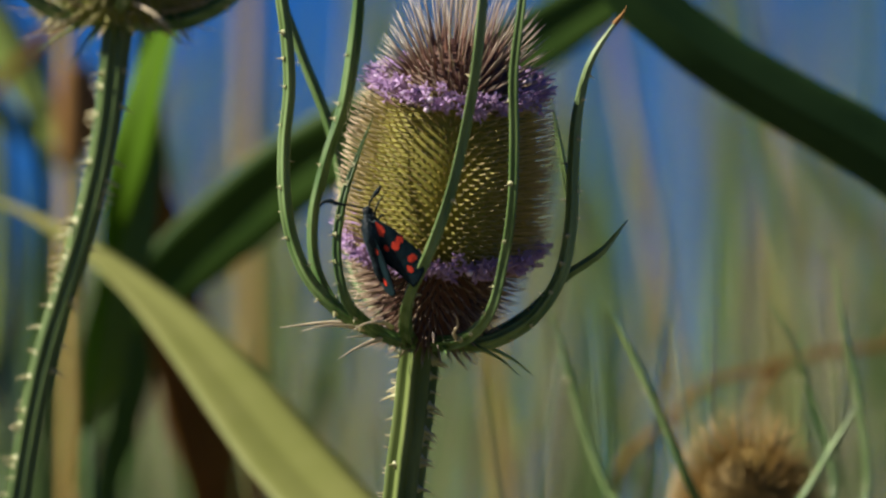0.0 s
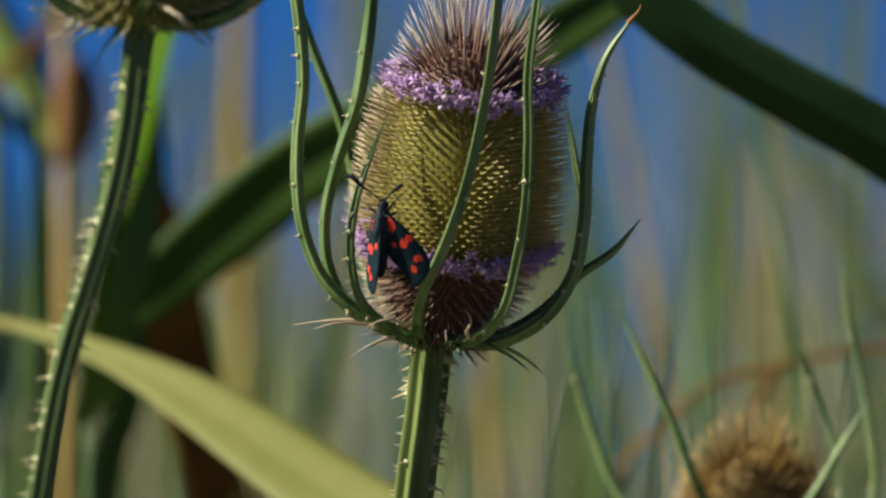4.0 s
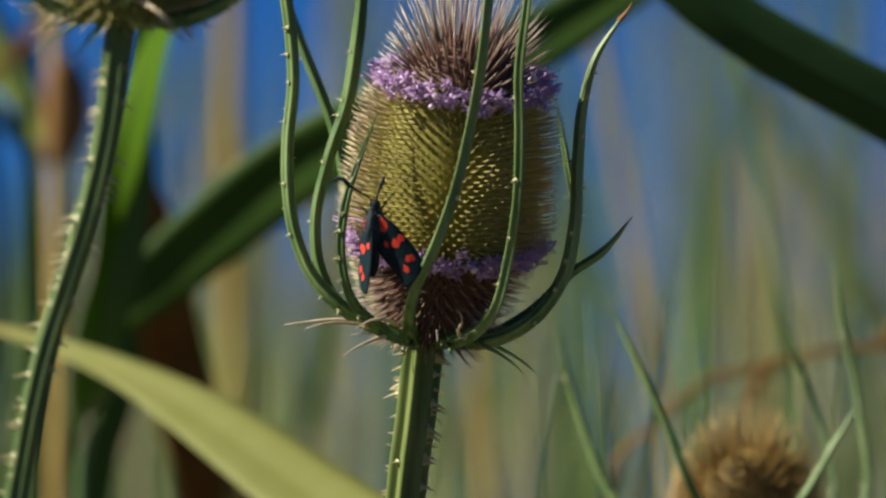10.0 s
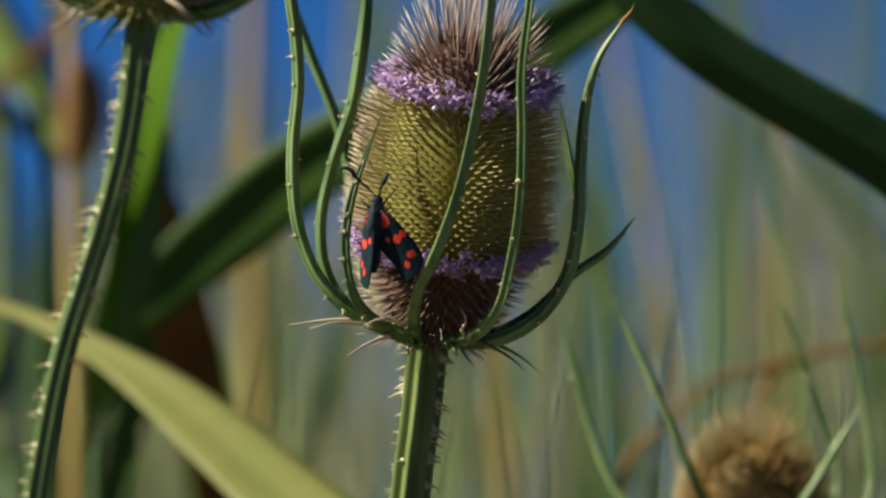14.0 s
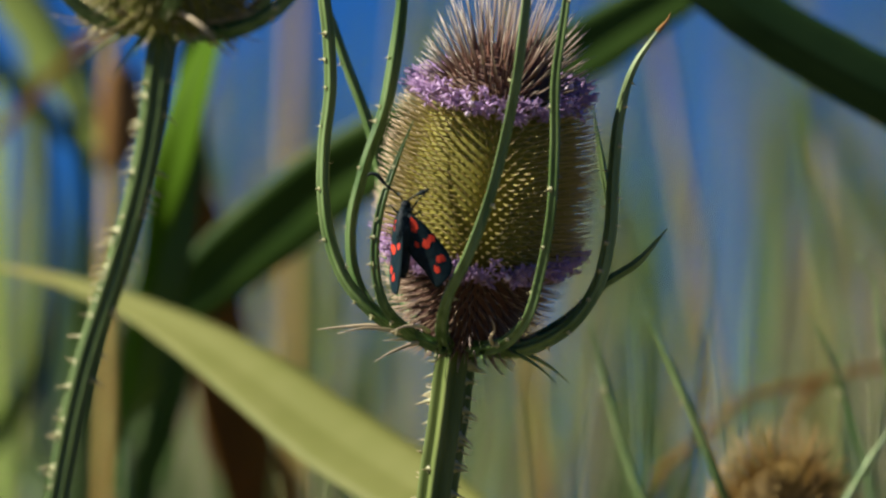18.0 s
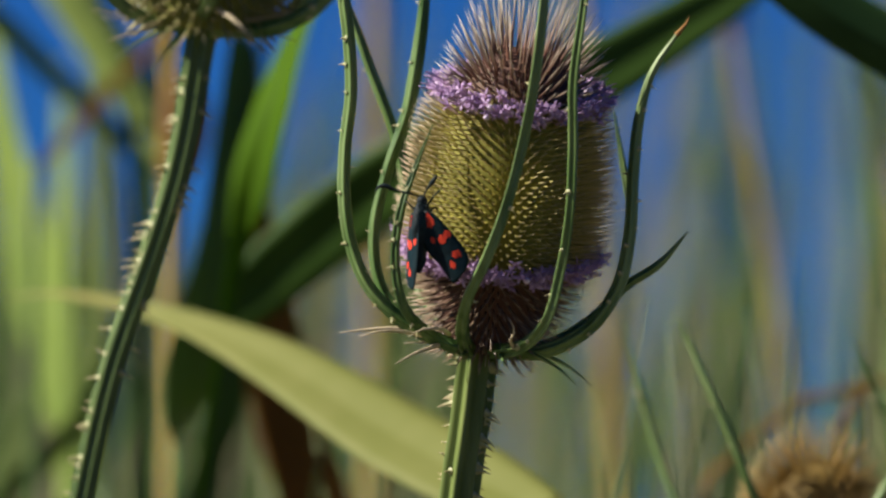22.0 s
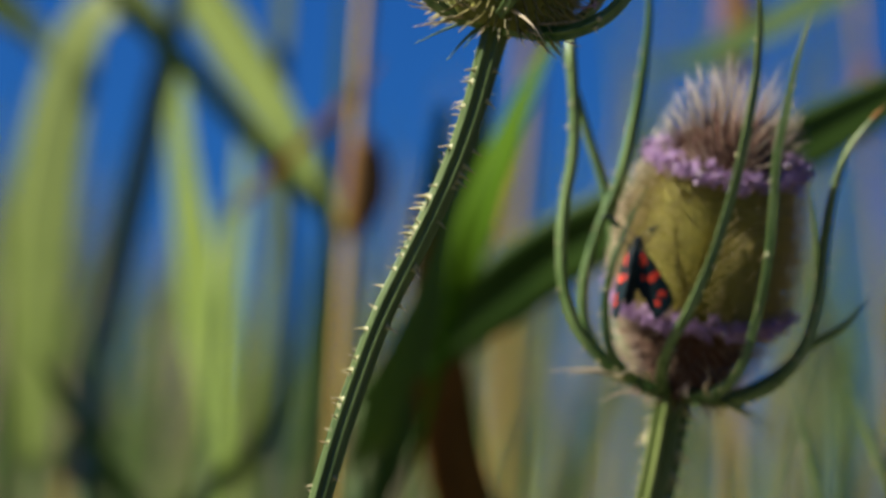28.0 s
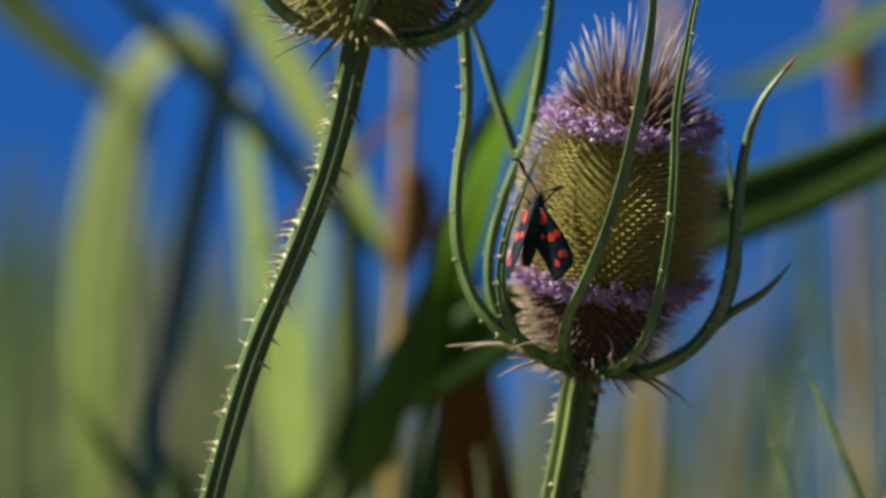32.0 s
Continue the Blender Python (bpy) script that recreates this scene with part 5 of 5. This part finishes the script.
    walk(leaf, [(t, swing(pivot, rest, dx, 0, dz, turn)) for t, dx, dz, turn in (
        (0, -0.2, -4.1, 2.19),
        (1, 0.1, -4.1, 2.11),
        (2, 0.6, -4.4, 2.75),
        (3, -2.9, -3.1, 2.92),
        (3.5, -3.1, -2.1, 1.74),
        (5.5, 0.2, -1.4, 0.24),
        (6, -0.0, -0.0, 0.00),
        (7, 2.3, 1.8, -0.69),
        (8, 2.6, 2.7, 0.30),
        (9, 4.9, 2.3, 0.89),
        (10, 6.3, 1.3, 1.02),
        (11, 1.6, -1.6, 2.02),
        (12, 2.9, 0.6, 0.93),
        (13, -1.6, -3.8, 5.12),
        (13.5, -1.5, -3.8, 4.14),
        (15.5, -0.2, 0.1, 0.80),
        (16, 0.1, 2.3, 0.57),
        (18, 2.3, 4.7, 0.08),
        (19, 7.2, 4.6, -0.70),
        (20, 6.6, 5.4, -0.86),
        (21, 9.2, 5.8, -0.08),
        (22, 12.8, 5.9, -0.85),
        (22.5, 11.4, 10.0, -0.95),
        (23, 13.8, 11.5, -1.28),
        (24, 27.4, 19.1, -2.16),
        (25, 41.4, 28.1, -3.08),
        (32, 41.5, 32.2, -2.91),
    )])
    rest = MOTH.location.copy()
    walk(MOTH, [(t, swing(rest, rest, dx, 0, dz, turn)) for t, dx, dz, turn in (
        (0, 0.3, -1.2, -14.81),
        (1, -0.5, -1.0, -14.89),
        (1.5, -0.9, -1.3, -11.32),
        (2, -1.0, -1.3, -7.25),
        (2.5, -0.5, -1.2, -3.56),
        (3, -0.0, -0.7, -1.08),
        (3.5, -0.2, -0.6, -0.26),
        (5.5, -0.6, -0.2, 0.24),
        (6, -0.4, -0.3, 0.00),
        (7, -0.2, -0.1, -0.69),
        (7.5, -0.1, -0.2, -0.86),
        (8, -0.1, 0.1, -0.70),
        (9, -0.3, -0.6, -0.11),
        (10, -0.2, -0.6, 0.02),
        (11, -0.3, -0.3, 0.02),
        (12, -0.4, 0.2, 0.93),
        (13, -0.7, 0.1, 1.12),
        (13.5, -0.6, 0.3, 1.14),
        (15.5, -0.7, 0.2, -0.20),
        (16, -0.9, 0.3, -0.43),
        (17, -1.0, 0.5, -0.28),
        (18, -0.8, 0.4, -0.92),
        (19, -1.3, 0.6, -0.70),
        (20, -1.1, 0.9, -0.86),
        (21, -1.7, 1.8, -1.08),
        (22, -1.4, 1.7, -0.85),
        (23, -1.4, 2.6, -0.28),
        (23.5, -1.1, 2.5, 0.19),
        (24, -1.4, 2.6, 0.84),
        (24.5, -1.1, 2.2, 0.08),
        (25, -0.2, 3.1, -1.08),
        (25.5, -0.3, 3.3, 0.66),
        (27.5, -0.2, 4.5, 1.59),
        (28, -0.8, 4.5, 1.79),
        (28.5, -0.9, 4.9, 0.99),
        (29, -1.1, 4.5, 0.99),
        (29.5, -0.9, 4.6, 1.29),
        (30, -1.4, 4.5, 1.09),
        (30.5, -1.3, 4.7, 1.19),
        (31, -0.1, 5.0, 0.79),
        (31.5, 0.1, 4.7, 1.89),
        (32, 0.0, 5.7, 5.09),
    )])
    for feeler, rows in zip(FEELERS, (
        ((0, 4), (3, 22), (6, 0), (9, 6), (12, 24), (13, 27), (16, 10), (19, 25), (21, 2), (23, -6), (25, 5), (28.5, 8), (31, 20), (32, 30)),
        ((0, 18), (3, 20), (6, 3), (9, -13), (12, -2), (13, -11), (16, 12), (19, 38), (21, 28), (23, -11), (25, 48), (28.5, 20), (31, 13), (32, 38)),
    )):
        rest = feeler.location.copy()
        walk(feeler, [(t, Matrix.Translation(rest) @ Matrix.Rotation(radians(turn), 4, "Y")) for t, turn in rows])
    for wing, rows in zip(WINGS, (((0, -10), (1.5, -9), (3, 0), (25, 0), (28.5, 5), (31, 4), (32, 8)), ((0, 5), (1.5, 3), (3, 0), (24.5, 0), (28.5, 3), (32, 2)))):
        rest = wing.location.copy()
        walk(wing, [(t, Matrix.Translation(rest) @ Matrix.Rotation(radians(turn), 4, "Y")) for t, turn in rows])
    leaf = green[1]
    rest = leaf.location.copy()
    walk(leaf, [(t, swing(rest, rest, dx, 0, 0, 0)) for t, dx in ((0, -3.5), (6, -4.5), (9, -2.8), (17, -2.8), (20.5, -1.5), (21.5, 3), (23, 9), (25, 11), (28.5, 12), (32, 12))])
    leaf = green[2]
    rest = leaf.location.copy()
    walk(leaf, [(t, swing(rest, rest, 0, 0, 0, turn)) for t, turn in ((0, 0), (22.5, 0), (25, 3), (28, 7), (32, 9))])
    leaf = tan[0]
    rest = leaf.location.copy()
    along = (mm(-198.2, 960.0, 188.9) - mm(-109.2, 706.0, 76.7)).normalized()
    walk(leaf, [(t, Matrix.Translation(rest) @ Matrix.Rotation(radians(turn), 4, along)) for t, turn in ((0, -74), (6, -76), (13, -72), (22, -72), (25, -64), (25.5, -58), (27.5, -20), (28.5, -5), (30, 0), (30.5, -4), (31, -10), (32, -14))])
    leaf = bent[0]
    rest = leaf.location.copy()
    walk(leaf, [(t, swing(rest, rest, dx, 0, dz, turn)) for t, dx, dz, turn in ((0, 2, 0, 0), (22, 2, 0, 0), (25, 1, 0, 0), (25.5, 0, 0, 0), (27.5, -6, 0, -1), (28, -9, 0, -2), (29, -8, 0, -1), (30, 0, 0, 0), (30.5, -6, 0, -0.5), (31, -12, 0, -1), (32, -16, 0, -1.5))])
    rest = FLY.location.copy()
    walk(FLY, [(t, pose(x / 1000, y / 1000, LEVEL + z / 1000)) for t, x, y, z in (
        (0, 133.6, -20.0, 17.2),
        (8.4, 119.0, -20.0, 20.9),
        (8.8, 51.5, -20.0, 27.7),
        (9, 32.7, -20.0, 30.8),
        (9.2, 38.2, -20.0, 35.1),
        (9.5, 77.9, -20.0, 26.9),
        (10, 93.1, -20.0, 31.0),
        (10.5, 64.0, -20.0, 38.9),
        (11, 112.8, -20.0, 46.9),
        (32, 216.8, -20.0, 62.9),
    )])


motions()
